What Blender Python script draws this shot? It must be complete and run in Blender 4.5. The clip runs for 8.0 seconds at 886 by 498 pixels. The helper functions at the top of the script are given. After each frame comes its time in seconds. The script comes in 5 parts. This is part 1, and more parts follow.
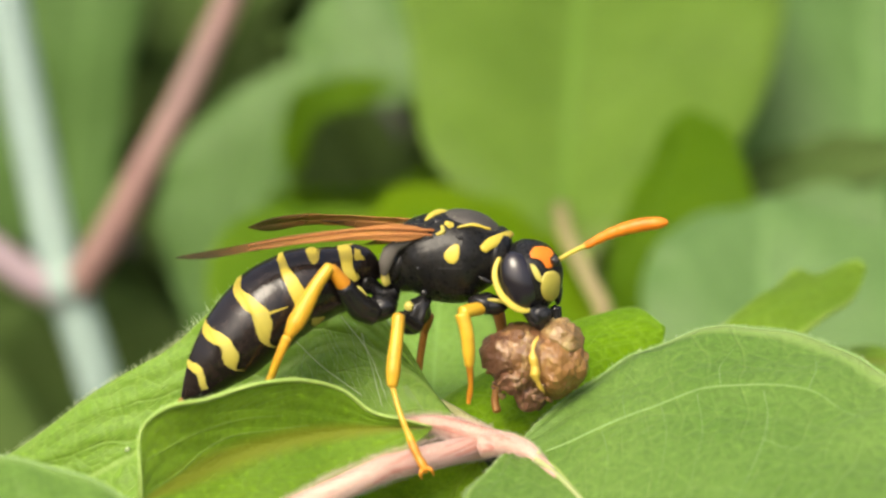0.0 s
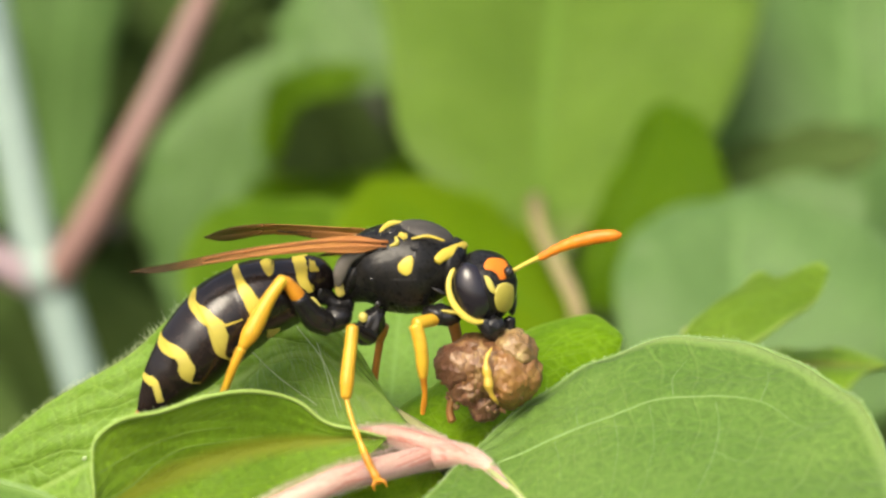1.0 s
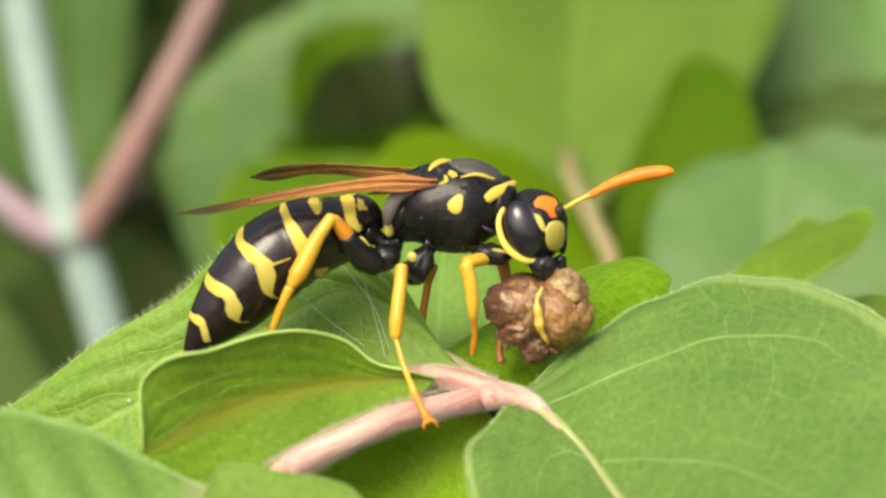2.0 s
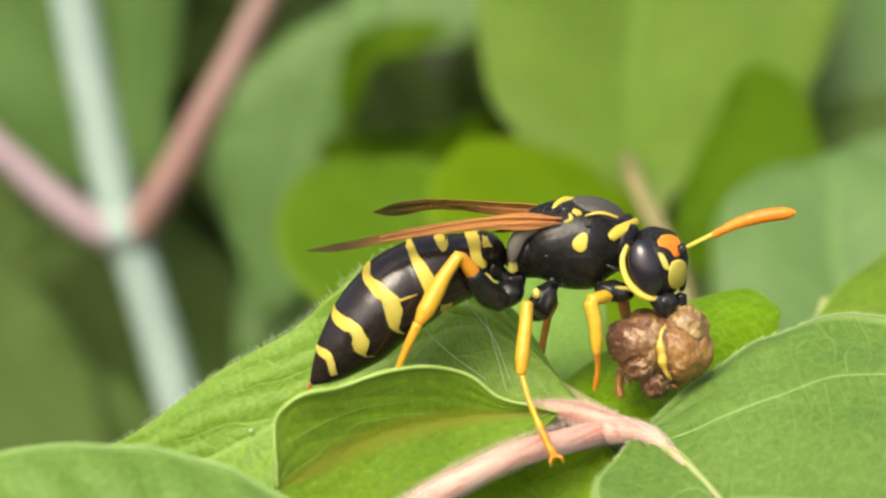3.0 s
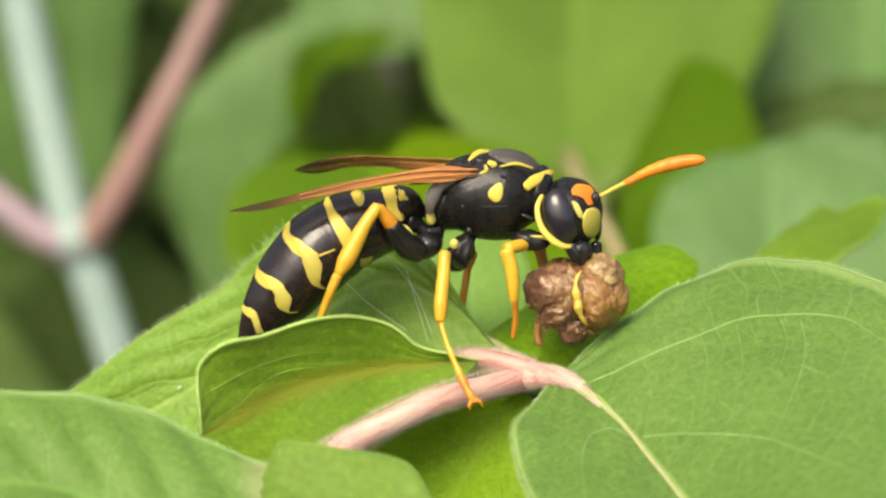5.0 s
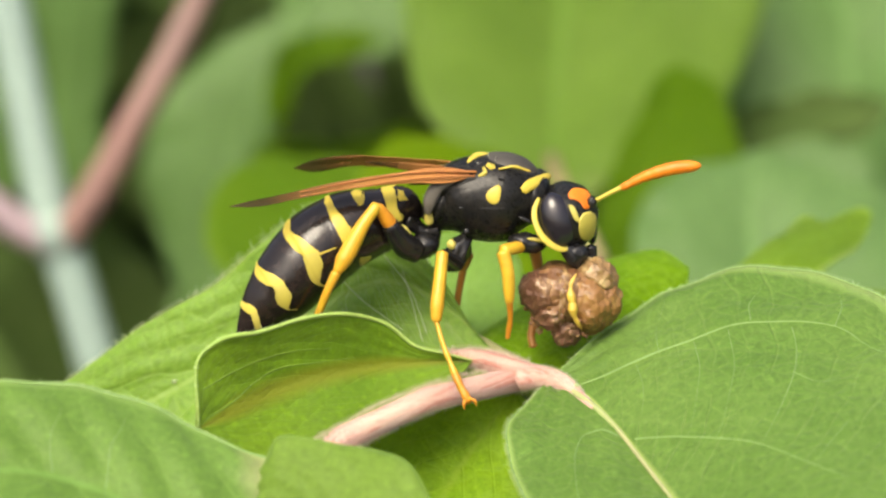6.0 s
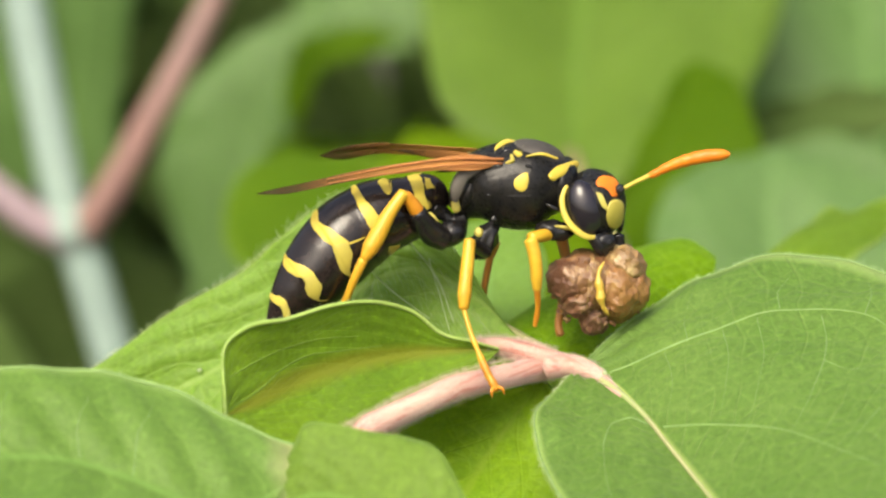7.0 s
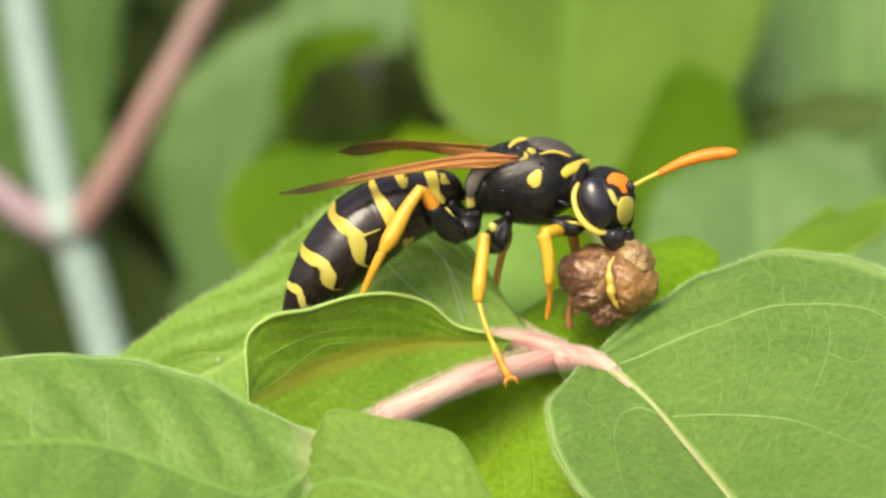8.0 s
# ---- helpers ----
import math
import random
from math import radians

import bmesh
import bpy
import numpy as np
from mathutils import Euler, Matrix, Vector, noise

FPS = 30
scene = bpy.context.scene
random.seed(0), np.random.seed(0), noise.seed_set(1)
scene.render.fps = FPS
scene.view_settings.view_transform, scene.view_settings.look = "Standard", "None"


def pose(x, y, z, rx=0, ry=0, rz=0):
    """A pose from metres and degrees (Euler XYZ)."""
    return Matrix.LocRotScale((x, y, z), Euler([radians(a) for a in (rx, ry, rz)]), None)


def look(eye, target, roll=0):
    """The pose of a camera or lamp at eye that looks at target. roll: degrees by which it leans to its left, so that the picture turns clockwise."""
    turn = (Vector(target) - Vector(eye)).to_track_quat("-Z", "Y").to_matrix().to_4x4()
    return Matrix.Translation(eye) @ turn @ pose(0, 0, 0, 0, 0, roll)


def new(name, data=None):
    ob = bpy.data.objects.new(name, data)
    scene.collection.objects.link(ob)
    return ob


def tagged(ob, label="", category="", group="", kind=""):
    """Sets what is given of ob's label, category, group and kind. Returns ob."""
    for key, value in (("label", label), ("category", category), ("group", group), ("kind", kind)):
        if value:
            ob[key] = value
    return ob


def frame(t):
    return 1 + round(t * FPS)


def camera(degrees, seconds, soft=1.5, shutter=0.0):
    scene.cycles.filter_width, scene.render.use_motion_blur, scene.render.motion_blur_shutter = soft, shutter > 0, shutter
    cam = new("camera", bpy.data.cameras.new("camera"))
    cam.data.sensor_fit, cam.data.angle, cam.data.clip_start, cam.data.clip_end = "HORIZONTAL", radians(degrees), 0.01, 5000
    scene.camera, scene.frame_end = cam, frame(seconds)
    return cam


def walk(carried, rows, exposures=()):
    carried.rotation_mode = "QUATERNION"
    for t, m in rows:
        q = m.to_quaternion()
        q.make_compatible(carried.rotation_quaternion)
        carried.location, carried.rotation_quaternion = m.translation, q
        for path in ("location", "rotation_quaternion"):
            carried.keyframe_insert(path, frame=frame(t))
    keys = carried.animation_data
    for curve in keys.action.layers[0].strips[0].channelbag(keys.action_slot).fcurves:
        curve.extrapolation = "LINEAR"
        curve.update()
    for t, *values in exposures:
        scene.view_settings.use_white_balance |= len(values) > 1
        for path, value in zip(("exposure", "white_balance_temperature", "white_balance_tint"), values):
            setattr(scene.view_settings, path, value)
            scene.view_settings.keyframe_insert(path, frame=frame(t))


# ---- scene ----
DEPTH_AXIS = Vector((-0.0034, 0.9791, -0.2032))      # away from the camera, level with the wasp's side
MM = 0.001
NEST = Vector((0.0, 0.0, 0.4))      # the wasp's flank, 0.4 m above the ground; places below are millimetres from here

# ---- camera ----
cam = camera(20.00, 8.0, soft=2.3)
cam.data.dof.use_dof = True
cam.data.dof.focus_distance = 0.0925 + 0.0035
cam.data.dof.aperture_fstop = 54
PATH = [
    (0, pose(-0.00001, -0.09057, 0.41900, 78.278, 0.021, 0.197)),
    (0.2, pose(0.00066, -0.09050, 0.41923, 77.972, 0.457, 0.182)),
    (0.5, pose(0.00126, -0.09072, 0.41874, 77.779, 0.147, 0.221)),
    (0.7, pose(0.00204, -0.09165, 0.41831, 77.759, 0.067, 0.419)),
    (1, pose(0.00166, -0.09041, 0.42054, 77.592, 0.035, 0.166)),
    (1.2, pose(0.00150, -0.08980, 0.41793, 77.884, 0.484, 0.209)),
    (1.5, pose(0.00034, -0.08976, 0.41897, 77.468, -0.138, 0.425)),
    (1.7, pose(0.00024, -0.08949, 0.41908, 77.266, 0.022, 0.498)),
    (2.8, pose(-0.00227, -0.09060, 0.41992, 76.290, 0.364, 0.098)),
    (3, pose(-0.00482, -0.09057, 0.42187, 76.275, -0.198, 0.231)),
    (3.2, pose(-0.00541, -0.09147, 0.42070, 76.936, 0.364, 0.239)),
    (3.5, pose(-0.00577, -0.09229, 0.42157, 76.594, -0.019, -0.066)),
    (3.7, pose(-0.00734, -0.09329, 0.42023, 76.853, 0.374, -0.624)),
    (4, pose(-0.00843, -0.09283, 0.42144, 76.428, 1.060, -1.300)),
    (4.2, pose(-0.00834, -0.09289, 0.42124, 76.607, 0.596, -0.965)),
    (4.5, pose(-0.00387, -0.09283, 0.41886, 76.895, 0.913, 0.015)),
    (4.7, pose(-0.00331, -0.09263, 0.41772, 77.058, 0.785, -0.108)),
    (5, pose(-0.00264, -0.09341, 0.41886, 77.318, 0.720, -0.532)),
    (5.2, pose(-0.00215, -0.09403, 0.41849, 77.656, 0.214, -0.269)),
    (6.3, pose(-0.00504, -0.09453, 0.41911, 77.338, -0.814, -1.294)),
    (6.5, pose(-0.00540, -0.09426, 0.41887, 77.508, -0.530, -1.117)),
    (6.7, pose(-0.00402, -0.09436, 0.41876, 77.342, -0.706, -0.848)),
    (7, pose(-0.00473, -0.09423, 0.41824, 77.507, -0.699, -0.910)),
    (7.2, pose(-0.00529, -0.09471, 0.41784, 77.628, -0.432, -0.977)),
    (7.5, pose(-0.00574, -0.09616, 0.41824, 77.482, -0.786, -1.372)),
    (7.7, pose(-0.00692, -0.09659, 0.41793, 77.440, -0.836, -1.798)),
    (8, pose(-0.00667, -0.09711, 0.41861, 77.520, -1.247, -1.547)),
]
walk(cam, PATH)

# ---- light: a bright, thinly clouded sky ----
world = bpy.data.worlds.new("world")
scene.world = world
world.use_nodes = True
wn = world.node_tree.nodes
sky = wn.new("ShaderNodeTexSky")
sky.sky_type = "NISHITA"
sky.sun_disc = False
sky.sun_elevation, sky.sun_rotation = radians(51), radians(203)
sky.dust_density, sky.ozone_density = 8.0, 0.3
world.node_tree.links.new(sky.outputs[0], wn["Background"].inputs[0])
wn["Background"].inputs[1].default_value = 0.15
sun = new("sun", bpy.data.lights.new("sun", "SUN"))
sun.data.energy, sun.data.angle, sun.data.color = 1.5, radians(32), (1.0, 0.95, 0.74)
sun.matrix_world = look((-0.3, -0.70, 1.35), (0, 0, 0.4))
scene.view_settings.exposure = 0.61


# ---- materials ----
def material(name, rough=0.5):
    m = bpy.data.materials.new(name)
    m.use_nodes = True
    b = m.node_tree.nodes["Principled BSDF"]
    b.inputs["Roughness"].default_value = rough
    return m, m.node_tree, b


def node(tree, kind, **values):
    n = tree.nodes.new(kind)
    for key, value in values.items():
        n.inputs[int(key[1:]) if key[1:].isdigit() else key].default_value = value
    return n


def math_node(tree, op, a, b=None, c=None, clamp=False):
    n = tree.nodes.new("ShaderNodeMath")
    n.operation, n.use_clamp = op, clamp
    for i, v in enumerate((a, b, c)):
        if v is None:
            continue
        if isinstance(v, (int, float)):
            n.inputs[i].default_value = v
        else:
            tree.links.new(v, n.inputs[i])
    return n.outputs[0]


def ramp(tree, fac, lo, hi, a=(0, 0, 0, 1), b=(1, 1, 1, 1)):
    r = tree.nodes.new("ShaderNodeValToRGB")
    r.color_ramp.elements[0].position, r.color_ramp.elements[1].position = lo, hi
    r.color_ramp.elements[0].color, r.color_ramp.elements[1].color = a, b
    tree.links.new(fac, r.inputs[0])
    return r.outputs[0]


def mix(tree, fac, a, b, mode="MIX"):
    n = tree.nodes.new("ShaderNodeMix")
    n.data_type, n.blend_type = "RGBA", mode
    for slot, v in ((0, fac), (6, a), (7, b)):
        if isinstance(v, (int, float, tuple)):
            n.inputs[slot].default_value = v
        else:
            tree.links.new(v, n.inputs[slot])
    return n.outputs[2]


def noise_tex(tree, scale, detail=3.0, rough=0.55, coords=None):
    n = tree.nodes.new("ShaderNodeTexNoise")
    n.inputs["Scale"].default_value, n.inputs["Detail"].default_value = scale, detail
    n.inputs["Roughness"].default_value = rough
    if coords is None:
        coords = tree.nodes.new("ShaderNodeTexCoord").outputs["Object"]
    tree.links.new(coords, n.inputs["Vector"])
    return n.outputs["Fac"]


def bump(tree, height, bsdf, strength=0.4, distance=0.0001):
    n = tree.nodes.new("ShaderNodeBump")
    n.inputs["Strength"].default_value, n.inputs["Distance"].default_value = strength, distance
    tree.links.new(height, n.inputs["Height"])
    tree.links.new(n.outputs[0], bsdf.inputs["Normal"])
    return n.outputs[0]


def rgb(r, g, b):
    return (r, g, b, 1.0)


def plain(name, col, col2, rough=0.5, scale=900, relief=0.3, coat=0.0, size=0.00004, spec=0.5):
    """A surface with blotches and grain, in two tones."""
    m, t, b = material(name, rough)
    big, fine = noise_tex(t, scale * 0.25, 2), noise_tex(t, scale * 2.2, 4)
    c = mix(t, ramp(t, big, 0.35, 0.68), col, col2)
    dull = tuple(v * 0.72 for v in col2[:3]) + (1.0,)
    c = mix(t, math_node(t, "MULTIPLY", ramp(t, fine, 0.45, 0.75), 0.45), c, dull)
    t.links.new(c, b.inputs["Base Color"])
    b.inputs["Coat Weight"].default_value = coat
    b.inputs["Specular IOR Level"].default_value = spec
    if relief:
        bump(t, fine, b, relief, size)
    return m


def shell(name, col, col2, rough, spec, dent=0.00012):
    """Black chitin: fine pits and broad shallow dents that break up the sheen."""
    m, t, b = material(name, rough)
    broad, fine, pits = noise_tex(t, 750, 2), noise_tex(t, 6500, 3), noise_tex(t, 2600, 2)
    t.links.new(mix(t, ramp(t, pits, 0.40, 0.65), col, col2), b.inputs["Base Color"])
    t.links.new(ramp(t, fine, 0.3, 0.8, rgb(*[rough * 0.8] * 3), rgb(*[rough * 1.5] * 3)), b.inputs["Roughness"])
    b.inputs["Specular IOR Level"].default_value = spec
    height = math_node(t, "ADD", math_node(t, "MULTIPLY", broad, 1.0), math_node(t, "MULTIPLY", fine, 0.10))
    bump(t, height, b, 0.7, dent)
    return m


def leaf_material(name, dark, light, vein, count=6.0, lean=0.30, bow=0.16, glow=0.4, through_col=None,
                  rough=0.5, vein_width=0.035, net=1.0, rim=0.6, rib=None, gloss=0.35, rib_width=0.012, vein_mix=0.75, stray=0.10, ladder=0.0, lesser=1.0, grain=0.35, rim_from=0.955, rungs=(11.0, 9.0), puff=0.0, pale_base=0.0, deep=0.00011):
    """A leaf blade: midrib, arched side veins, a fine net of veins, and light that shines through."""
    dark, light = ((c[0] * 1.07, *c[1:]) for c in (dark, light))
    m, t, b = material(name, rough)
    uv = t.nodes.new("ShaderNodeUVMap")
    uv.uv_map = "blade"
    sep = t.nodes.new("ShaderNodeSeparateXYZ")
    t.links.new(uv.outputs[0], sep.inputs[0])
    s = sep.outputs[0]
    side = math_node(t, "SUBTRACT", math_node(t, "MULTIPLY", sep.outputs[1], 2.0), 1.0)
    v = math_node(t, "ABSOLUTE", side)
    obj = t.nodes.new("ShaderNodeTexCoord").outputs["Object"]
    wob = math_node(t, "MULTIPLY", math_node(t, "SUBTRACT", noise_tex(t, 260, 2, coords=obj), 0.5), stray)
    shift = math_node(t, "MULTIPLY", math_node(t, "GREATER_THAN", side, 0.0), 0.37 / count)
    q = math_node(t, "SUBTRACT", math_node(t, "SUBTRACT", s, math_node(t, "MULTIPLY", v, lean)),
                  math_node(t, "MULTIPLY", math_node(t, "MULTIPLY", v, v), bow))
    q = math_node(t, "ADD", math_node(t, "ADD", q, shift), wob)
    q = math_node(t, "MULTIPLY", q, count)
    d = math_node(t, "ABSOLUTE", math_node(t, "SUBTRACT", math_node(t, "FRACT", math_node(t, "ADD", q, 40.5)), 0.5))
    fade = math_node(t, "SUBTRACT", 1.15, v, clamp=True)
    side_vein = math_node(t, "MULTIPLY", ramp(t, d, vein_width * 0.35, vein_width * 1.5, rgb(1, 1, 1), rgb(0, 0, 0)), fade)
    side_vein = math_node(t, "MULTIPLY", side_vein, math_node(t, "ADD", math_node(t, "MULTIPLY", math_node(t, "GREATER_THAN", side, 0.0), 1.0 - lesser), lesser))
    rung_vein = None
    mid = ramp(t, v, rib_width, rib_width * 4, rgb(1, 1, 1), rgb(0, 0, 0))
    cells = t.nodes.new("ShaderNodeTexVoronoi")
    cells.feature = "DISTANCE_TO_EDGE"
    cells.inputs["Scale"].default_value = 1250
    warp = t.nodes.new("ShaderNodeTexNoise")
    warp.inputs["Scale"].default_value = 500
    t.links.new(obj, warp.inputs["Vector"])
    t.links.new(mix(t, 0.0009, obj, warp.outputs["Color"], "ADD"), cells.inputs["Vector"])
    netted = ramp(t, cells.outputs["Distance"], 0.015, 0.11, rgb(1, 1, 1), rgb(0, 0, 0))
    broad, fine = noise_tex(t, 130, 3, coords=obj), noise_tex(t, 3800, 3, coords=obj)
    col = mix(t, ramp(t, broad, 0.34, 0.68), dark, light)
    mottle = noise_tex(t, 3200, 3, 0.65, coords=obj)
    col = mix(t, math_node(t, "MULTIPLY", ramp(t, mottle, 0.42, 0.66), grain), col, tuple(c * 0.55 for c in dark[:3]) + (1.0,))
    col = mix(t, math_node(t, "MULTIPLY", ramp(t, fine, 0.55, 0.75), grain), col, tuple(min(1.0, c * 1.5) for c in light[:3]) + (1.0,))
    col = mix(t, math_node(t, "MULTIPLY", netted, 0.22 * net), col, vein)
    if ladder:
        rung = math_node(t, "ADD", math_node(t, "MULTIPLY", v, rungs[0]), math_node(t, "MULTIPLY", s, rungs[1]))
        rung = math_node(t, "ADD", rung, math_node(t, "MULTIPLY", wob, 14.0))
        rung = math_node(t, "ABSOLUTE", math_node(t, "SUBTRACT", math_node(t, "FRACT", rung), 0.5))
        rung = ramp(t, rung, 0.015, 0.07, rgb(1, 1, 1), rgb(0, 0, 0))
        patchy = ramp(t, noise_tex(t, 420, 2, coords=obj), 0.40, 0.62)
        weaker = math_node(t, "ADD", math_node(t, "MULTIPLY", math_node(t, "GREATER_THAN", side, 0.0), 1.0 - lesser), lesser)
        rung_vein = math_node(t, "MULTIPLY", math_node(t, "MULTIPLY", rung, patchy), weaker)
        col = mix(t, math_node(t, "MULTIPLY", rung_vein, ladder), col, vein)
    col = mix(t, math_node(t, "MULTIPLY", side_vein, vein_mix), col, vein)
    col = mix(t, math_node(t, "MULTIPLY", mid, 0.9), col, rib or vein)
    col = mix(t, math_node(t, "MULTIPLY", ramp(t, v, rim_from, 0.985), rim), col, vein)
    if pale_base:
        col = mix(t, math_node(t, "MULTIPLY", ramp(t, math_node(t, "ADD", s, wob), 0.015, 0.12, rgb(1, 1, 1), rgb(0, 0, 0)), pale_base), col, rgb(0.46, 0.45, 0.24))
    t.links.new(col, b.inputs["Base Color"])
    b.inputs["Specular IOR Level"].default_value = gloss
    b.inputs["Sheen Weight"].default_value = gloss * 0.35
    b.inputs["Sheen Roughness"].default_value = 0.5
    relief = math_node(t, "SUBTRACT", math_node(t, "MULTIPLY", ramp(t, cells.outputs["Distance"], 0.0, 0.35), 0.6 * net),
                       math_node(t, "MULTIPLY", side_vein, min(0.8, 1.4 * vein_mix)))
    relief = math_node(t, "ADD", relief, math_node(t, "MULTIPLY", mottle, grain * 1.6))
    if puff:
        relief = math_node(t, "ADD", relief, math_node(t, "MULTIPLY", ramp(t, cells.outputs["Distance"], 0.0, 0.5), puff))
    if rung_vein:
        relief = math_node(t, "SUBTRACT", relief, math_node(t, "MULTIPLY", rung_vein, 0.45))
    n = bump(t, relief, b, 0.55, deep)
    tr = t.nodes.new("ShaderNodeBsdfTranslucent")
    tcol = mix(t, 1.0, col, through_col or rgb(1.7, 1.5, 0.35), "MULTIPLY")
    t.links.new(tcol, tr.inputs[0])
    t.links.new(n, tr.inputs["Normal"])
    ms = t.nodes.new("ShaderNodeMixShader")
    ms.inputs[0].default_value = glow
    t.links.new(b.outputs[0], ms.inputs[1])
    t.links.new(tr.outputs[0], ms.inputs[2])
    t.links.new(ms.outputs[0], t.nodes["Material Output"].inputs["Surface"])
    return m


LEAF_TOP = leaf_material("leaf_top", rgb(0.094, 0.202, 0.030), rgb(0.132, 0.254, 0.048), rgb(0.28, 0.41, 0.12), count=4.2, lean=0.60, bow=0.12, vein_width=0.026, vein_mix=0.10, net=0.40, puff=0.45, ladder=0.14, rungs=(5.0, 24.0), glow=0.26, gloss=0.2, lesser=0.4, grain=0.38, deep=0.00013, rib=rgb(0.34, 0.44, 0.13), rib_width=0.006, rim=0.9, rim_from=0.94)
LEAF_FRONT = leaf_material("leaf_front", rgb(0.108, 0.225, 0.034), rgb(0.150, 0.288, 0.052), rgb(0.25, 0.40, 0.10), count=8.0, lean=0.05, bow=0.02, net=0.25, vein_mix=0.13, glow=0.25, rib=rgb(0.16, 0.30, 0.06), rim=0.75, rim_from=0.91, gloss=0.22, stray=0.2, puff=0.5, pale_base=0.8)
LEAF_YOUNG = leaf_material("leaf_young", rgb(0.128, 0.245, 0.026), rgb(0.172, 0.305, 0.042), rgb(0.26, 0.41, 0.09), count=9.0, lean=0.9, bow=0.02, net=0.2, vein_mix=0.16, glow=0.3, rib=rgb(0.17, 0.31, 0.05), rim=0.6, gloss=0.2, stray=0.2, puff=0.3)
LEAF_BRIGHT = leaf_material("leaf_bright", rgb(0.115, 0.245, 0.004), rgb(0.175, 0.330, 0.007), rgb(0.27, 0.42, 0.05), count=4.0, lean=0.8, bow=0.05, glow=0.3, rib=rgb(0.190, 0.225, 0.008), rib_width=0.06, vein_mix=0.10, stray=0.34, rim=0.95, rim_from=0.93, net=0.2, ladder=0.08, puff=0.25)
# base green raised and yellowed to stand for light from behind
LEAF_BACKLIT = leaf_material("leaf_backlit", rgb(0.130, 0.290, 0.002), rgb(0.175, 0.345, 0.004), rgb(0.30, 0.50, 0.05), count=5.0, lean=0.6, glow=0.3, rib=rgb(0.19, 0.35, 0.01), gloss=0.1, rim_from=0.88, rim=0.8, vein_mix=0.3)
LEAF_BACK = leaf_material("leaf_back", rgb(0.145, 0.30, 0.020), rgb(0.19, 0.37, 0.034), rgb(0.27, 0.43, 0.08), count=6.0, glow=0.3, stray=0.2, vein_mix=0.32, ladder=0.2)
LEAF_FAR = leaf_material("leaf_far", rgb(0.125, 0.245, 0.018), rgb(0.165, 0.305, 0.030), rgb(0.20, 0.34, 0.055), glow=0.5, vein_mix=0.3, rib=rgb(0.17, 0.31, 0.035), rib_width=0.014, pale_base=0.55)
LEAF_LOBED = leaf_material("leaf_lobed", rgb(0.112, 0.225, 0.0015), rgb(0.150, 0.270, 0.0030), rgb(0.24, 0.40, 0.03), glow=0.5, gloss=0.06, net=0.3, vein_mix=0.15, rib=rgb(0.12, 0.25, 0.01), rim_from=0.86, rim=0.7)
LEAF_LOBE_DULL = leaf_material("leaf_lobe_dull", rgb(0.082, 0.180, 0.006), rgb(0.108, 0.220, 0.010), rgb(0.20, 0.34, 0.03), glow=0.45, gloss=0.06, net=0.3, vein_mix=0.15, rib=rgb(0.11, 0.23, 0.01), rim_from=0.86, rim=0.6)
LEAF_OLIVE = leaf_material("leaf_olive", rgb(0.070, 0.165, 0.002), rgb(0.092, 0.200, 0.003), rgb(0.17, 0.29, 0.02), glow=0.5, gloss=0.06, vein_mix=0.2, rib=rgb(0.11, 0.22, 0.01))
LEAF_PALE = leaf_material("leaf_pale", rgb(0.095, 0.205, 0.050), rgb(0.125, 0.250, 0.070), rgb(0.17, 0.31, 0.09), glow=0.35)
LEAF_BLUE = leaf_material("leaf_blue", rgb(0.088, 0.188, 0.040), rgb(0.115, 0.240, 0.058), rgb(0.16, 0.30, 0.08), glow=0.3)
LEAF_LIGHT = leaf_material("leaf_light", rgb(0.17, 0.33, 0.045), rgb(0.21, 0.39, 0.065), rgb(0.26, 0.44, 0.10), glow=0.35, gloss=0.2, vein_mix=0.3)
# the brightest base: backlight painted into the lime colour
LEAF_BACKLIT_LIME = leaf_material("leaf_backlit_lime", rgb(0.17, 0.34, 0.004), rgb(0.22, 0.41, 0.008), rgb(0.27, 0.46, 0.03), count=5.0, lean=0.6, glow=0.36, gloss=0.15, vein_mix=0.3, rib=rgb(0.24, 0.39, 0.02))
LEAF_WAVY = leaf_material("leaf_wavy", rgb(0.130, 0.255, 0.018), rgb(0.168, 0.305, 0.028), rgb(0.36, 0.52, 0.12), count=5.0, lean=0.6, glow=0.4, gloss=0.12, vein_mix=0.15, net=0.3, rim_from=0.84, rim=0.7, rib=rgb(0.15, 0.28, 0.03))
# leaf green darkened so that the colour itself carries the deep shade
LEAF_SHADE_TONE = leaf_material("leaf_shade_tone", rgb(0.058, 0.106, 0.024), rgb(0.088, 0.146, 0.038), rgb(0.05, 0.10, 0.02), glow=0.15, gloss=0.12, rough=0.8)
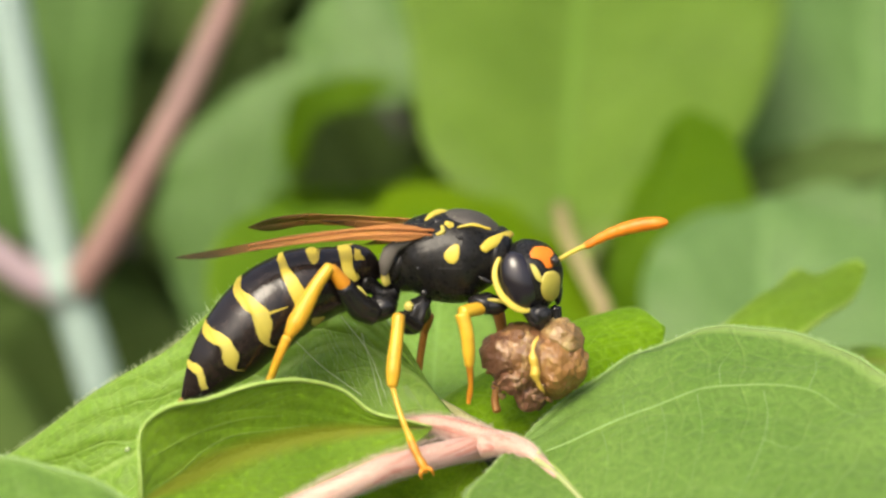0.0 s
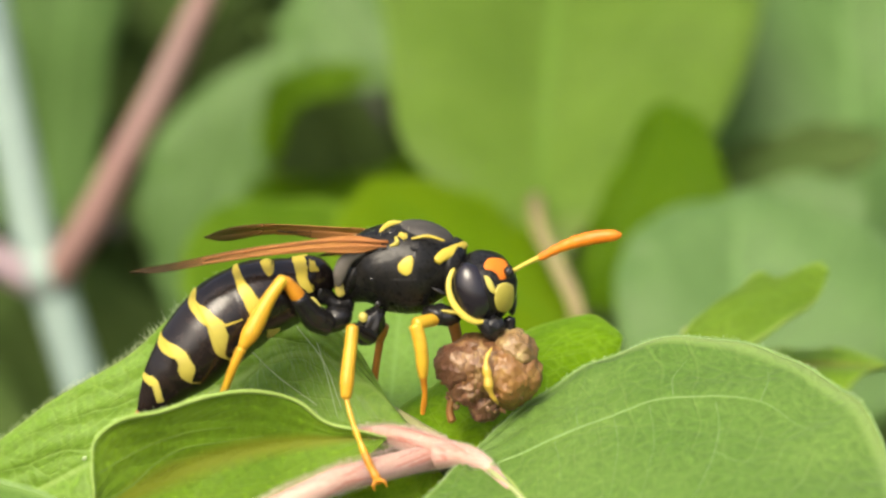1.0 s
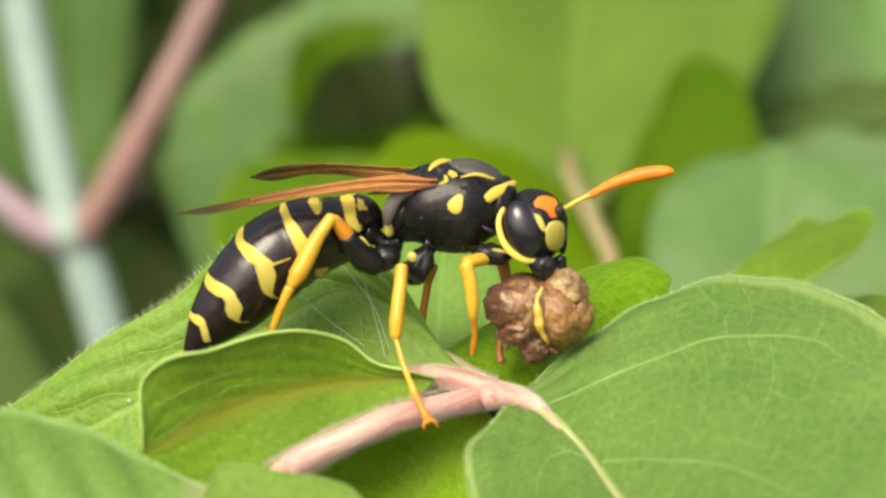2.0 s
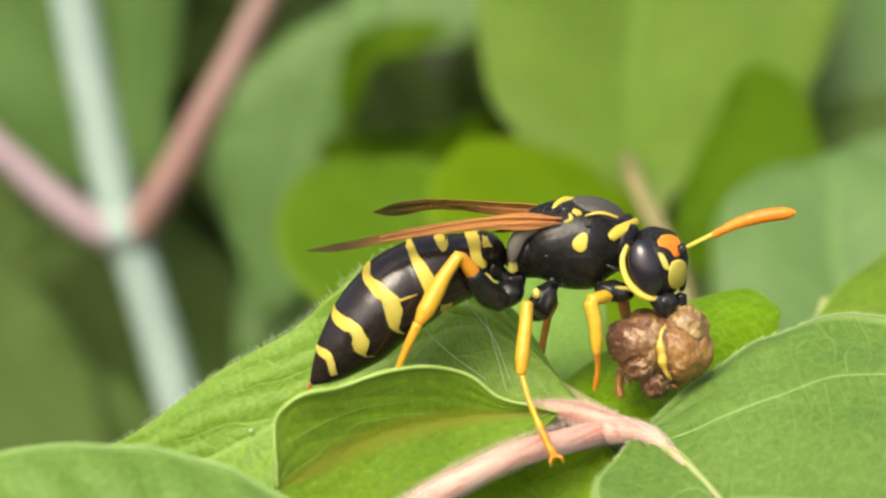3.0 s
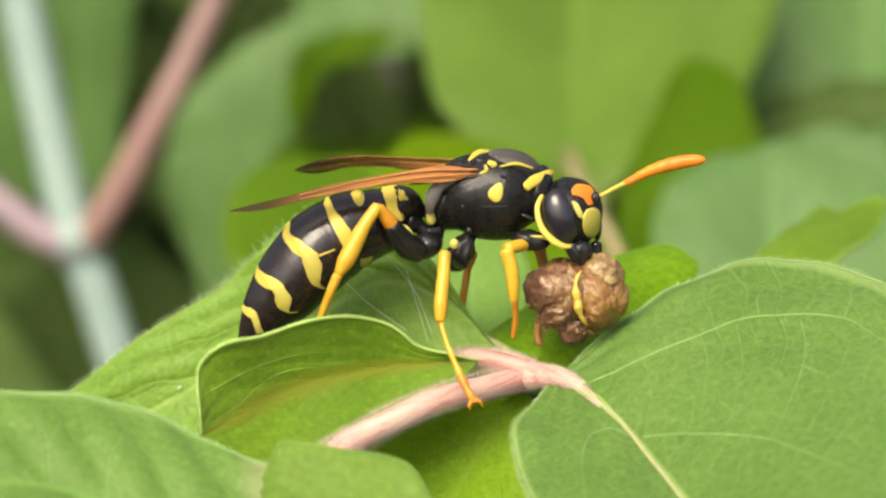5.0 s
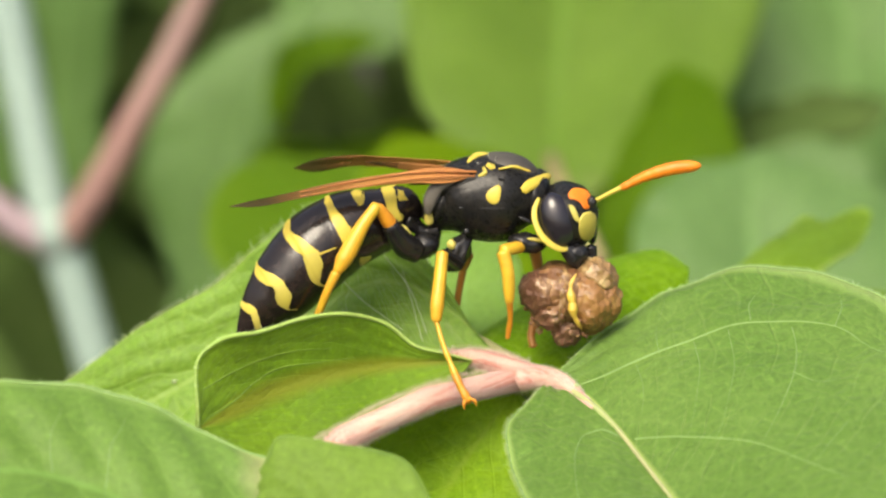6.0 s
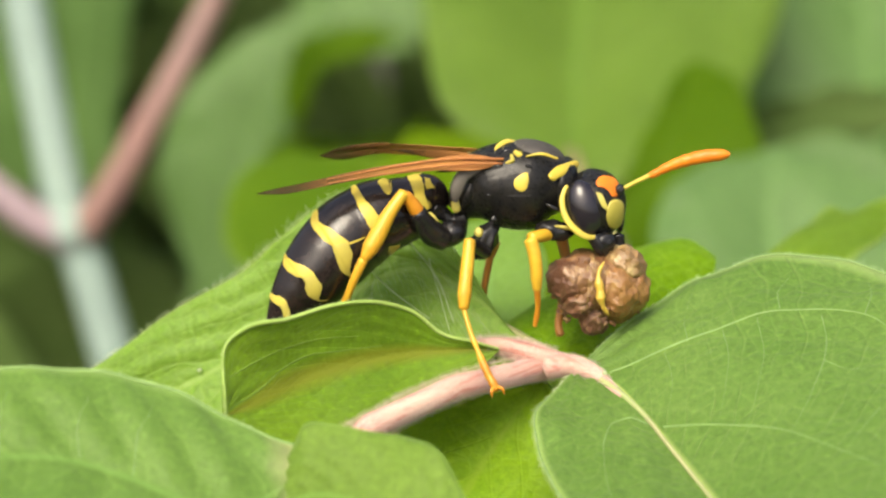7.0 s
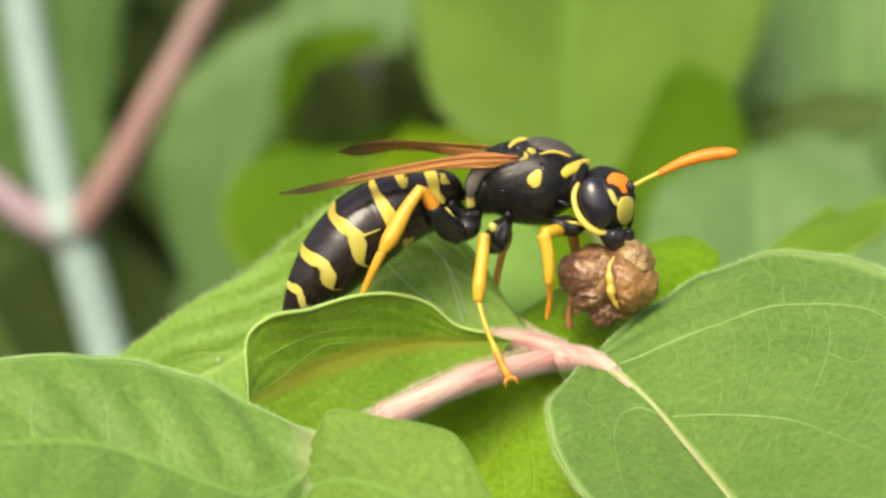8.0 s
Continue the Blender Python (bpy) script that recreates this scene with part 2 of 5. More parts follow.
def stem_material(name, way):
    """A young stem: cream and pink with red streaks along it, under a pale down."""
    m, t, b = material(name, 0.6)
    obj = t.nodes.new("ShaderNodeTexCoord").outputs["Object"]
    along = Vector(way).normalized()
    side = along.orthogonal().normalized()
    rows = []
    for axis, scale in ((side, 4200.0), (along.cross(side), 4200.0), (along, 160.0)):
        n = t.nodes.new("ShaderNodeVectorMath")
        n.operation = "DOT_PRODUCT"
        n.inputs[1].default_value = axis * scale
        t.links.new(obj, n.inputs[0])
        rows.append(n.outputs["Value"])
    comb = t.nodes.new("ShaderNodeCombineXYZ")
    for k in range(3):
        t.links.new(rows[k], comb.inputs[k])
    streak, fine, broad = noise_tex(t, 1.0, 2, coords=comb.outputs[0]), noise_tex(t, 5200, 3), noise_tex(t, 420, 2)
    c = mix(t, ramp(t, broad, 0.35, 0.65), rgb(0.54, 0.31, 0.26), rgb(0.55, 0.38, 0.30))
    c = mix(t, math_node(t, "MULTIPLY", ramp(t, streak, 0.52, 0.62), 0.8), c, rgb(0.44, 0.17, 0.13))
    c = mix(t, math_node(t, "MULTIPLY", ramp(t, streak, 0.30, 0.44, rgb(1, 1, 1), rgb(0, 0, 0)), 0.5), c, rgb(0.64, 0.47, 0.39))
    c = mix(t, math_node(t, "MULTIPLY", ramp(t, fine, 0.5, 0.7), 0.22), c, rgb(0.62, 0.47, 0.36))
    t.links.new(c, b.inputs["Base Color"])
    b.inputs["Sheen Weight"].default_value = 0.4
    b.inputs["Specular IOR Level"].default_value = 0.3
    bump(t, math_node(t, "ADD", streak, math_node(t, "MULTIPLY", fine, 0.5)), b, 0.6, 0.00008)
    return m


PETIOLE_NEAR = stem_material("petiole_near", (0.66, -0.72, -0.16))
PETIOLE_FAR = stem_material("petiole_far", (-0.96, 0.14, 0.22))
RIM_LIME = plain("rim_lime", rgb(0.27, 0.42, 0.070), rgb(0.33, 0.47, 0.110), 0.6, 1500, 0.4)
VEIN_GREEN = plain("vein_green", rgb(0.175, 0.300, 0.072), rgb(0.205, 0.335, 0.095), 0.55, 1500, 0.3)
VEIN_DARK = plain("vein_dark", rgb(0.135, 0.240, 0.014), rgb(0.165, 0.275, 0.022), 0.55, 1500, 0.3)
STEM_PINK = stem_material("stem_pink", (-0.80, -0.56, -0.20))
MIDRIB = plain("midrib_cream", rgb(0.33, 0.39, 0.15), rgb(0.40, 0.38, 0.19), 0.6, 900, 0.4)
STEM_ROSE = plain("stem_rose", rgb(0.275, 0.160, 0.134), rgb(0.25, 0.165, 0.142), 0.55, 300, 0.3)
STEM_GREY = plain("stem_grey", rgb(0.24, 0.33, 0.29), rgb(0.29, 0.40, 0.34), 0.6, 200, 0.3)
STEM_LILAC = plain("stem_lilac", rgb(0.31, 0.225, 0.25), rgb(0.29, 0.235, 0.25), 0.6, 300, 0.3)
STEM_DUN = plain("stem_dun", rgb(0.30, 0.225, 0.11), rgb(0.25, 0.22, 0.09), 0.6, 300, 0.3)
STEM_TAN = plain("stem_tan", rgb(0.36, 0.33, 0.14), rgb(0.30, 0.34, 0.12), 0.6, 300, 0.3)
def fuzz_material(name, col, col2):
    """Fine hairs that let light through."""
    m, t, b = material(name, 0.5)
    b.inputs["Base Color"].default_value = col
    tr = t.nodes.new("ShaderNodeBsdfTranslucent")
    t.links.new(mix(t, ramp(t, noise_tex(t, 900, 2), 0.3, 0.7), col, col2), tr.inputs[0])
    ms = t.nodes.new("ShaderNodeMixShader")
    ms.inputs[0].default_value = 0.6
    t.links.new(b.outputs[0], ms.inputs[1])
    t.links.new(tr.outputs[0], ms.inputs[2])
    t.links.new(ms.outputs[0], t.nodes["Material Output"].inputs["Surface"])
    return m


FUZZ = fuzz_material("plant_fuzz", rgb(0.70, 0.80, 0.50), rgb(0.80, 0.84, 0.62))
DOWN = fuzz_material("plant_down", rgb(0.86, 0.74, 0.68), rgb(0.90, 0.82, 0.76))
SOIL = plain("soil", rgb(0.025, 0.02, 0.013), rgb(0.04, 0.03, 0.02), 0.95, 30, 0.8, size=0.004)
BLACK = plain("wasp_black", rgb(0.010, 0.010, 0.011), rgb(0.017, 0.016, 0.015), 0.22, 2500, 0.4, size=0.00004, spec=0.42)
BLACK_DULL = shell("wasp_black_dull", rgb(0.009, 0.009, 0.009), rgb(0.018, 0.017, 0.015), 0.28, 0.24, 0.00018)
BROWN_BLACK = shell("wasp_abdomen_black", rgb(0.012, 0.009, 0.008), rgb(0.022, 0.015, 0.012), 0.19, 0.46, 0.00006)
YELLOW = plain("wasp_yellow", rgb(0.52, 0.405, 0.035), rgb(0.60, 0.50, 0.08), 0.40, 1300, 0.3, size=0.00002)
PALE_YELLOW = plain("wasp_pale_yellow", rgb(0.43, 0.365, 0.05), rgb(0.50, 0.44, 0.09), 0.4, 1300, 0.3, size=0.00002)
LEG_YELLOW = plain("wasp_leg_yellow", rgb(0.64, 0.41, 0.030), rgb(0.60, 0.31, 0.018), 0.36, 1500, 0.3, size=0.00002)
# leg orange darkened: shade of the far side put into the colour; also tail tip
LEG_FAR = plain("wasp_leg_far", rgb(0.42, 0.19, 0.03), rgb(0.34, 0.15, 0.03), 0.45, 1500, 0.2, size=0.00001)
LEG_ORANGE = plain("wasp_leg_orange", rgb(0.60, 0.265, 0.016), rgb(0.56, 0.19, 0.010), 0.42, 1500, 0.3, size=0.00002)
ORANGE = plain("wasp_orange", rgb(0.80, 0.29, 0.012), rgb(0.70, 0.17, 0.008), 0.45, 1500, 0.3, size=0.00002)
EYE = plain("wasp_eye", rgb(0.010, 0.009, 0.012), rgb(0.018, 0.015, 0.02), 0.22, 6000, 0.3, coat=0.3, size=0.00001)
def prey_material(name, deep, warm, pale):
    """Moist chewed pulp: broad patches of two tones, pale shreds and dark pits under a wet film."""
    m, t, b = material(name, 0.42)
    big, mid, fine = noise_tex(t, 420, 2), noise_tex(t, 1500, 3), noise_tex(t, 5200, 4)
    c = mix(t, ramp(t, big, 0.38, 0.62), deep, warm)
    c = mix(t, math_node(t, "MULTIPLY", ramp(t, mid, 0.52, 0.70), 0.8), c, pale)
    c = mix(t, math_node(t, "MULTIPLY", ramp(t, fine, 0.56, 0.75), 0.7), c, tuple(v * 0.45 for v in deep[:3]) + (1.0,))
    t.links.new(c, b.inputs["Base Color"])
    b.inputs["Coat Weight"].default_value = 0.28
    b.inputs["Coat Roughness"].default_value = 0.12
    bump(t, math_node(t, "ADD", mid, math_node(t, "MULTIPLY", fine, 0.6)), b, 0.6, 0.00016)
    return m


PREY = prey_material("chewed_pulp", rgb(0.13, 0.058, 0.024), rgb(0.22, 0.112, 0.042), rgb(0.38, 0.24, 0.10))
PREY_DARK = prey_material("chewed_pulp_dark", rgb(0.100, 0.045, 0.024), rgb(0.18, 0.086, 0.042), rgb(0.36, 0.23, 0.12))
PREY_RUST = prey_material("chewed_pulp_rust", rgb(0.165, 0.072, 0.020), rgb(0.25, 0.122, 0.034), rgb(0.40, 0.25, 0.08))
PREY_TAN = prey_material("chewed_pulp_tan", rgb(0.19, 0.105, 0.040), rgb(0.30, 0.190, 0.072), rgb(0.50, 0.40, 0.17))
PREY_YELLOW = plain("chewed_pulp_yellow", rgb(0.62, 0.45, 0.06), rgb(0.55, 0.36, 0.05), 0.35, 1500, 0.5, coat=0.3)


def wing_material():
    m, t, b = material("wing_membrane", 0.5)
    uv = t.nodes.new("ShaderNodeUVMap")
    uv.uv_map = "blade"
    sep = t.nodes.new("ShaderNodeSeparateXYZ")
    t.links.new(uv.outputs[0], sep.inputs[0])
    streak = noise_tex(t, 1800, 3)
    amber = mix(t, streak, rgb(0.52, 0.24, 0.075), rgb(0.38, 0.155, 0.045))
    smoky = mix(t, streak, rgb(0.055, 0.034, 0.012), rgb(0.030, 0.018, 0.006))
    c = mix(t, ramp(t, sep.outputs[0], 0.30, 0.85), amber, smoky)
    t.links.new(c, b.inputs["Base Color"])
    b.inputs["Alpha"].default_value = 0.76
    b.inputs["Specular IOR Level"].default_value = 0.12
    bump(t, streak, b, 0.3, 0.00002)
    return m


WING = wing_material()
GREY_DARK = plain("wasp_back_dark", rgb(0.055, 0.050, 0.045), rgb(0.080, 0.073, 0.064), 0.55, 5000, 0.8, size=0.00002, spec=0.3)
GREY_DULL = plain("wasp_back_grey", rgb(0.095, 0.086, 0.074), rgb(0.145, 0.132, 0.112), 0.6, 5000, 0.8, size=0.00002, spec=0.3)

WING_VEIN = plain("wing_vein", rgb(0.42, 0.16, 0.035), rgb(0.27, 0.10, 0.025), 0.4, 1500, 0.0)


# ---- building helpers ----
ORIGIN = {}


def thing(name, at, label, category, group="", kind=""):
    """A top-level empty at a thing's base."""
    ob = new(name)
    ob.empty_display_size = 0.005
    ob.location = at
    ORIGIN[ob.name] = Vector(at)
    return tagged(ob, label, category, group, kind)


def part(name, bm, mat, parent=None, label="", origin=None, smooth=True):
    """Links a bmesh, given in world places, as one mesh object under a thing or a part."""
    base = ORIGIN[parent.name] if parent else Vector((0, 0, 0))
    at = Vector(origin) if origin is not None else base
    me = bpy.data.meshes.new(name)
    bmesh.ops.transform(bm, matrix=Matrix.Translation(-at), verts=bm.verts)
    bm.to_mesh(me)
    bm.free()
    me.materials.append(mat)
    if smooth:
        me.shade_smooth()
    ob = new(name, me)
    ob.parent = parent
    ob.location = at - base
    ORIGIN[ob.name] = at
    return tagged(ob, label)


def P(p):
    """A place from millimetres round the wasp."""
    return NEST + Vector(p) * MM


def curve(points, n):
    """n + 1 places, evenly spaced, on a smooth curve through the points."""
    pts = [Vector(p) for p in points]
    gap = [max((q - p).length, 1e-9) for p, q in zip(pts, pts[1:])]
    slope = [(pts[1] - pts[0]) / gap[0]]
    for i in range(1, len(pts) - 1):
        before, after = (pts[i] - pts[i - 1]) / gap[i - 1], (pts[i + 1] - pts[i]) / gap[i]
        slope.append((before * gap[i] + after * gap[i - 1]) / (gap[i] + gap[i - 1]))
    slope.append((pts[-1] - pts[-2]) / gap[-1])
    fine = []
    for i, h in enumerate(gap):
        for k in range(24):
            u = k / 24
            fine.append(pts[i] * (2 * u ** 3 - 3 * u * u + 1) + slope[i] * (h * (u ** 3 - 2 * u * u + u))
                        + pts[i + 1] * (3 * u * u - 2 * u ** 3) + slope[i + 1] * (h * (u ** 3 - u * u)))
    fine.append(pts[-1])
    far = np.r_[0, np.cumsum([(q - p).length for p, q in zip(fine, fine[1:])])]
    xyz = np.array([tuple(p) for p in fine])
    wanted = np.linspace(0, far[-1], n + 1)
    return [Vector(row) for row in np.stack([np.interp(wanted, far, xyz[:, k]) for k in range(xyz.shape[1])], 1)]


def leaf_bm(mid, left, right, n=44, m=10, thick=0.22, bulge=0.06, wave=0.0, face=(0, -0.6, 0.8), quilt=0.0,
            count=5.0, lean=0.42, bow=0.1, seed=0.0):
    """A blade between a midrib and two margins, all three given as curves that share their ends; it has thickness and a rim."""
    mid = [P(p) for p in mid]
    a = curve(mid, n)
    l = curve([mid[0], *[P(p) for p in left], mid[-1]], n)
    r = curve([mid[0], *[P(p) for p in right], mid[-1]], n)
    bm = bmesh.new()
    uv = bm.loops.layers.uv.new("blade")
    top, low, tex = [], [], {}
    for i in range(n + 1):
        s = 0.004 + 0.992 * i / n
        k = min(int(s * n), n - 1)
        w = s * n - k
        am, lm, rm = (c[k].lerp(c[k + 1], w) for c in (a, l, r))
        tangent = a[min(k + 1, n)] - a[max(k - 1, 0)]
        up = tangent.cross(lm - rm)
        up = up.normalized() if up.length > 1e-12 else Vector(face)
        if up.dot(Vector(face)) < 0:
            up = -up
        rows_top, rows_low = [], []
        for j in range(-m, m + 1):
            v = abs(j) / m
            edge = lm if j < 0 else rm
            place = am.lerp(edge, v)
            width = (edge - am).length
            rise = bulge * 4 * v * (1 - v) * width
            side = 0.37 / count if j > 0 else 0.0
            q = (s - v * lean - v * v * bow + side) * count
            rise += quilt * MM * math.cos(2 * math.pi * (q - round(q) + 0.5)) * min(1, 4 * v) * (1 - v * v * 0.6)
            rise += wave * MM * v * v * noise.noise(place * 420 + Vector((seed, seed, 0)))
            rise += wave * 0.4 * MM * noise.noise(place * 160 + Vector((seed, 0, seed)))
            place = place + up * rise
            t = thick * MM * (0.5 if v > 0.99 else 1.0)
            for rows, q2 in ((rows_top, place), (rows_low, place - up * t)):
                vert = bm.verts.new(q2)
                tex[vert] = (s, 0.5 + 0.5 * j / m)
                rows.append(vert)
        top.append(rows_top)
        low.append(rows_low)
    for i in range(n):
        for j in range(2 * m):
            bm.faces.new((top[i][j], top[i + 1][j], top[i + 1][j + 1], top[i][j + 1]))
            bm.faces.new((low[i][j], low[i][j + 1], low[i + 1][j + 1], low[i + 1][j]))
        bm.faces.new((top[i][0], low[i][0], low[i + 1][0], top[i + 1][0]))
        bm.faces.new((top[i][-1], top[i + 1][-1], low[i + 1][-1], low[i][-1]))
    for j in range(2 * m):
        bm.faces.new((top[0][j], top[0][j + 1], low[0][j + 1], low[0][j]))
        bm.faces.new((top[n][j], low[n][j], low[n][j + 1], top[n][j + 1]))
    bmesh.ops.recalc_face_normals(bm, faces=bm.faces)
    for f in bm.faces:
        for loop in f.loops:
            loop[uv].uv = tex[loop.vert]
    return bm


def tube_bm(points, radii, n=24, sides=14, lumps=0.0, squash=1.0, bm=None, seed=0.0, cap=True):
    """A tapering tube through world places; radii in millimetres, spread evenly along it."""
    bm = bm or bmesh.new()
    line = curve(points, n)
    rad = np.interp(np.linspace(0, 1, n + 1), np.linspace(0, 1, len(radii)), radii)
    rings = []
    side = None
    for i, c in enumerate(line):
        t = (line[min(i + 1, n)] - line[max(i - 1, 0)]).normalized()
        if side is None:
            side = t.cross(DEPTH_AXIS)
            if side.length < 0.2:
                side = t.cross(Vector((0, 0, 1)))
        side = (side - t * side.dot(t)).normalized()
        other = t.cross(side)
        ring = []
        for k in range(sides):
            a = 2 * math.pi * k / sides
            r = rad[i] * MM
            way = side * math.cos(a) + other * math.sin(a) * squash
            if lumps:
                r *= 1 + lumps * noise.noise((c + way * r) * 900 + Vector((seed, 0, 0)))
            ring.append(bm.verts.new(c + way * r))
        rings.append(ring)
    for p, q in zip(rings, rings[1:]):
        for k in range(sides):
            bm.faces.new((p[k], p[(k + 1) % sides], q[(k + 1) % sides], q[k]))
    if cap:
        for ring, c, sign in ((rings[0], line[0], -1), (rings[-1], line[-1], 1)):
            t = (line[1] - line[0] if sign < 0 else line[-1] - line[-2]).normalized()
            tip = bm.verts.new(c + t * sign * 0.5 * (rad[0] if sign < 0 else rad[-1]) * MM)
            for k in range(sides):
                pair = (ring[k], ring[(k + 1) % sides])
                bm.faces.new((*(pair if sign > 0 else pair[::-1]), tip))
    bmesh.ops.recalc_face_normals(bm, faces=bm.faces)
    return bm


class Loft:
    """A body of oval rings along a spine: u runs along it, the angle starts at the near flank and rises to the back."""

    def __init__(self, spine, radii, steps=(), step=0.0, tilt=0.0):
        self.n = 90
        self.line = curve([P(p) for p in spine], self.n)
        at = np.linspace(0, 1, len(radii))
        smooth = curve([(i / (len(radii) - 1), h, w) for i, (h, w) in enumerate(radii)], 400)
        xs = np.array([p[0] for p in smooth])
        self.rh = lambda u: float(np.interp(u, xs, [p[1] for p in smooth]))
        self.rw = lambda u: float(np.interp(u, xs, [p[2] for p in smooth]))
        self.steps, self.step, self.tilt = steps, step, tilt

    def at(self, u, angle, lift=0.0):
        u = min(max(u, 0.0), 1.0)
        f = u * self.n
        i = min(int(f), self.n - 1)
        c = self.line[i].lerp(self.line[i + 1], f - i)
        t = (self.line[min(i + 2, self.n)] - self.line[max(i - 1, 0)]).normalized()
        up = t.cross(DEPTH_AXIS).normalized()
        if up.z < 0:
            up = -up
        k, begin = 1.0, 0.0
        lean = self.tilt * (1 - math.sin(angle))
        for b in (*self.steps, 2.0):
            b += lean
            if u <= b:
                x = (u - begin) / (b - begin)
                k += self.step * (1 - (1 - x) ** 2.2)
                if begin:
                    k += self.step * max(0.0, 1 - (u - begin) / 0.010)
                break
            begin = b
        h, w = self.rh(u) * k + lift, self.rw(u) * k + lift
        return c + up * (h * MM * math.sin(angle)) - DEPTH_AXIS * (w * MM * math.cos(angle))

    def bm(self, rings=60, sides=40):
        bm = bmesh.new()
        us = [i / rings for i in range(rings + 1)]
        grid = [[bm.verts.new(self.at(u, 2 * math.pi * k / sides)) for k in range(sides)] for u in us]
        for p, q in zip(grid, grid[1:]):
            for k in range(sides):
                bm.faces.new((p[k], p[(k + 1) % sides], q[(k + 1) % sides], q[k]))
        for ring in (grid[0], grid[-1]):
            bm.faces.new(ring)
        bmesh.ops.recalc_face_normals(bm, faces=bm.faces)
        return bm

    def band(self, edge, a0, a1, lift=0.03, n=40, m=6):
        """A thin raised mark: edge(angle) gives where it begins and ends along the body."""
        bm = bmesh.new()
        grid = []
        for i in range(n + 1):
            a = a0 + (a1 - a0) * i / n
            u0, u1 = edge(a)
            row = []
            for j in range(m + 1):
                x = j / m
                rise = lift * (1 if 0 < j < m and 0 < i < n else -0.6)
                row.append(bm.verts.new(self.at(u0 + (u1 - u0) * x, a, rise)))
            grid.append(row)
        for p, q in zip(grid, grid[1:]):
            for j in range(m):
                bm.faces.new((p[j], p[j + 1], q[j + 1], q[j]))
        bmesh.ops.recalc_face_normals(bm, faces=bm.faces)
        return bm

    def ribbon(self, front, rear, lift=0.009, n=48, m=10, far=False):
        """A mark between two edges, each given as (place along the body, angle); far puts it on the other flank."""
        bm = bmesh.new()
        a, b = (curve([(u, g, 0.0) for u, g in edge], n) for edge in (front, rear))
        grid = []
        for i in range(n + 1):
            row = []
            for j in range(m + 1):
                p = a[i].lerp(b[i], j / m)
                rough = (0.006 * noise.noise(Vector((p[0] * 20, p[1] * 3, j // m))) + 0.003 * noise.noise(Vector((p[0] * 50, p[1] * 9, 3 + j // m)))) if j in (0, m) else 0.0
                rise = lift if 0 < j < m and 0 < i < n else -lift
                row.append(bm.verts.new(self.at(p[0] + rough, math.pi - p[1] if far else p[1], rise)))
            grid.append(row)
        for p, q in zip(grid, grid[1:]):
            for j in range(m):
                bm.faces.new((p[j], p[j + 1], q[j + 1], q[j]))
        bmesh.ops.recalc_face_normals(bm, faces=bm.faces)
        return bm

    def spot(self, u, a, du, da, lift=0.03, lean=0.0, n=24):
        """A rounded raised mark."""
        bm = bmesh.new()
        rings = []
        for k, (f, h) in enumerate(((1.0, -0.6), (0.92, 0.7), (0.6, 1.0), (0.25, 1.0))):
            ring = []
            for i in range(n):
                g = 2 * math.pi * i / n
                wob = 1 + 0.10 * math.sin(3 * g + u * 30)
                x, y = math.cos(g) * f * wob, math.sin(g) * f * wob
                ring.append(bm.verts.new(self.at(u + du * x + lean * y, a + da * y, lift * h)))
            rings.append(ring)
        for p, q in zip(rings, rings[1:]):
            for i in range(n):
                bm.faces.new((p[i], p[(i + 1) % n], q[(i + 1) % n], q[i]))
        bm.faces.new(rings[-1])
        bmesh.ops.recalc_face_normals(bm, faces=bm.faces)
        return bm


def blob_bm(centre, radii, turn=0.0, lumps=0.0, size=700, seg=32, seed=0.0):
    """A rounded lump; radii along the wasp's length, depth and height, leaned in the plane of its flank."""
    bm = bmesh.new()
    bmesh.ops.create_uvsphere(bm, u_segments=seg, v_segments=seg // 2, radius=1.0)
    frame_m = Matrix((Vector((1, 0, 0)), DEPTH_AXIS, Vector((1, 0, 0)).cross(DEPTH_AXIS))).transposed()
    spin = Matrix.Rotation(radians(turn), 3, DEPTH_AXIS)
    c = P(centre)
    for v in bm.verts:
        k = 1.0
        if lumps:
            k += lumps * noise.noise(v.co * size + Vector((seed, 2 * seed, 0))) + 0.5 * lumps * noise.noise(v.co * size * 2.7 + Vector((0, seed, 0)))
            if seg > 60:
                k -= 0.35 * lumps * abs(noise.noise(v.co * size * 2.2 + Vector((seed, seed, seed)))) - 0.25 * lumps * noise.noise(v.co * size * 6 + Vector((seed, 0, 0)))
        local = Vector((v.co.x * radii[0], v.co.y * radii[1], v.co.z * radii[2])) * (k * MM)
        v.co = c + spin @ (frame_m @ local)
    return bm


def fuzz_bm(places, length=0.35, radius=0.012, seed=1):
    """Fine hairs: one slim cone at each place, along the way given with it."""
    rnd = random.Random(seed)
    bm = bmesh.new()
    for place, way in places:
        way = (way + Vector([rnd.uniform(-0.45, 0.45) for _ in range(3)])).normalized()
        side = way.orthogonal().normalized()
        other = way.cross(side)
        r, h = radius * MM, length * MM * rnd.uniform(0.5, 1.3)
        base = [bm.verts.new(place + (side * math.cos(a) + other * math.sin(a)) * r) for a in (0, 2.1, 4.2)]
        tip = bm.verts.new(place + way * h)
        for k in range(3):
            bm.faces.new((base[k], base[(k + 1) % 3], tip))
    return bm


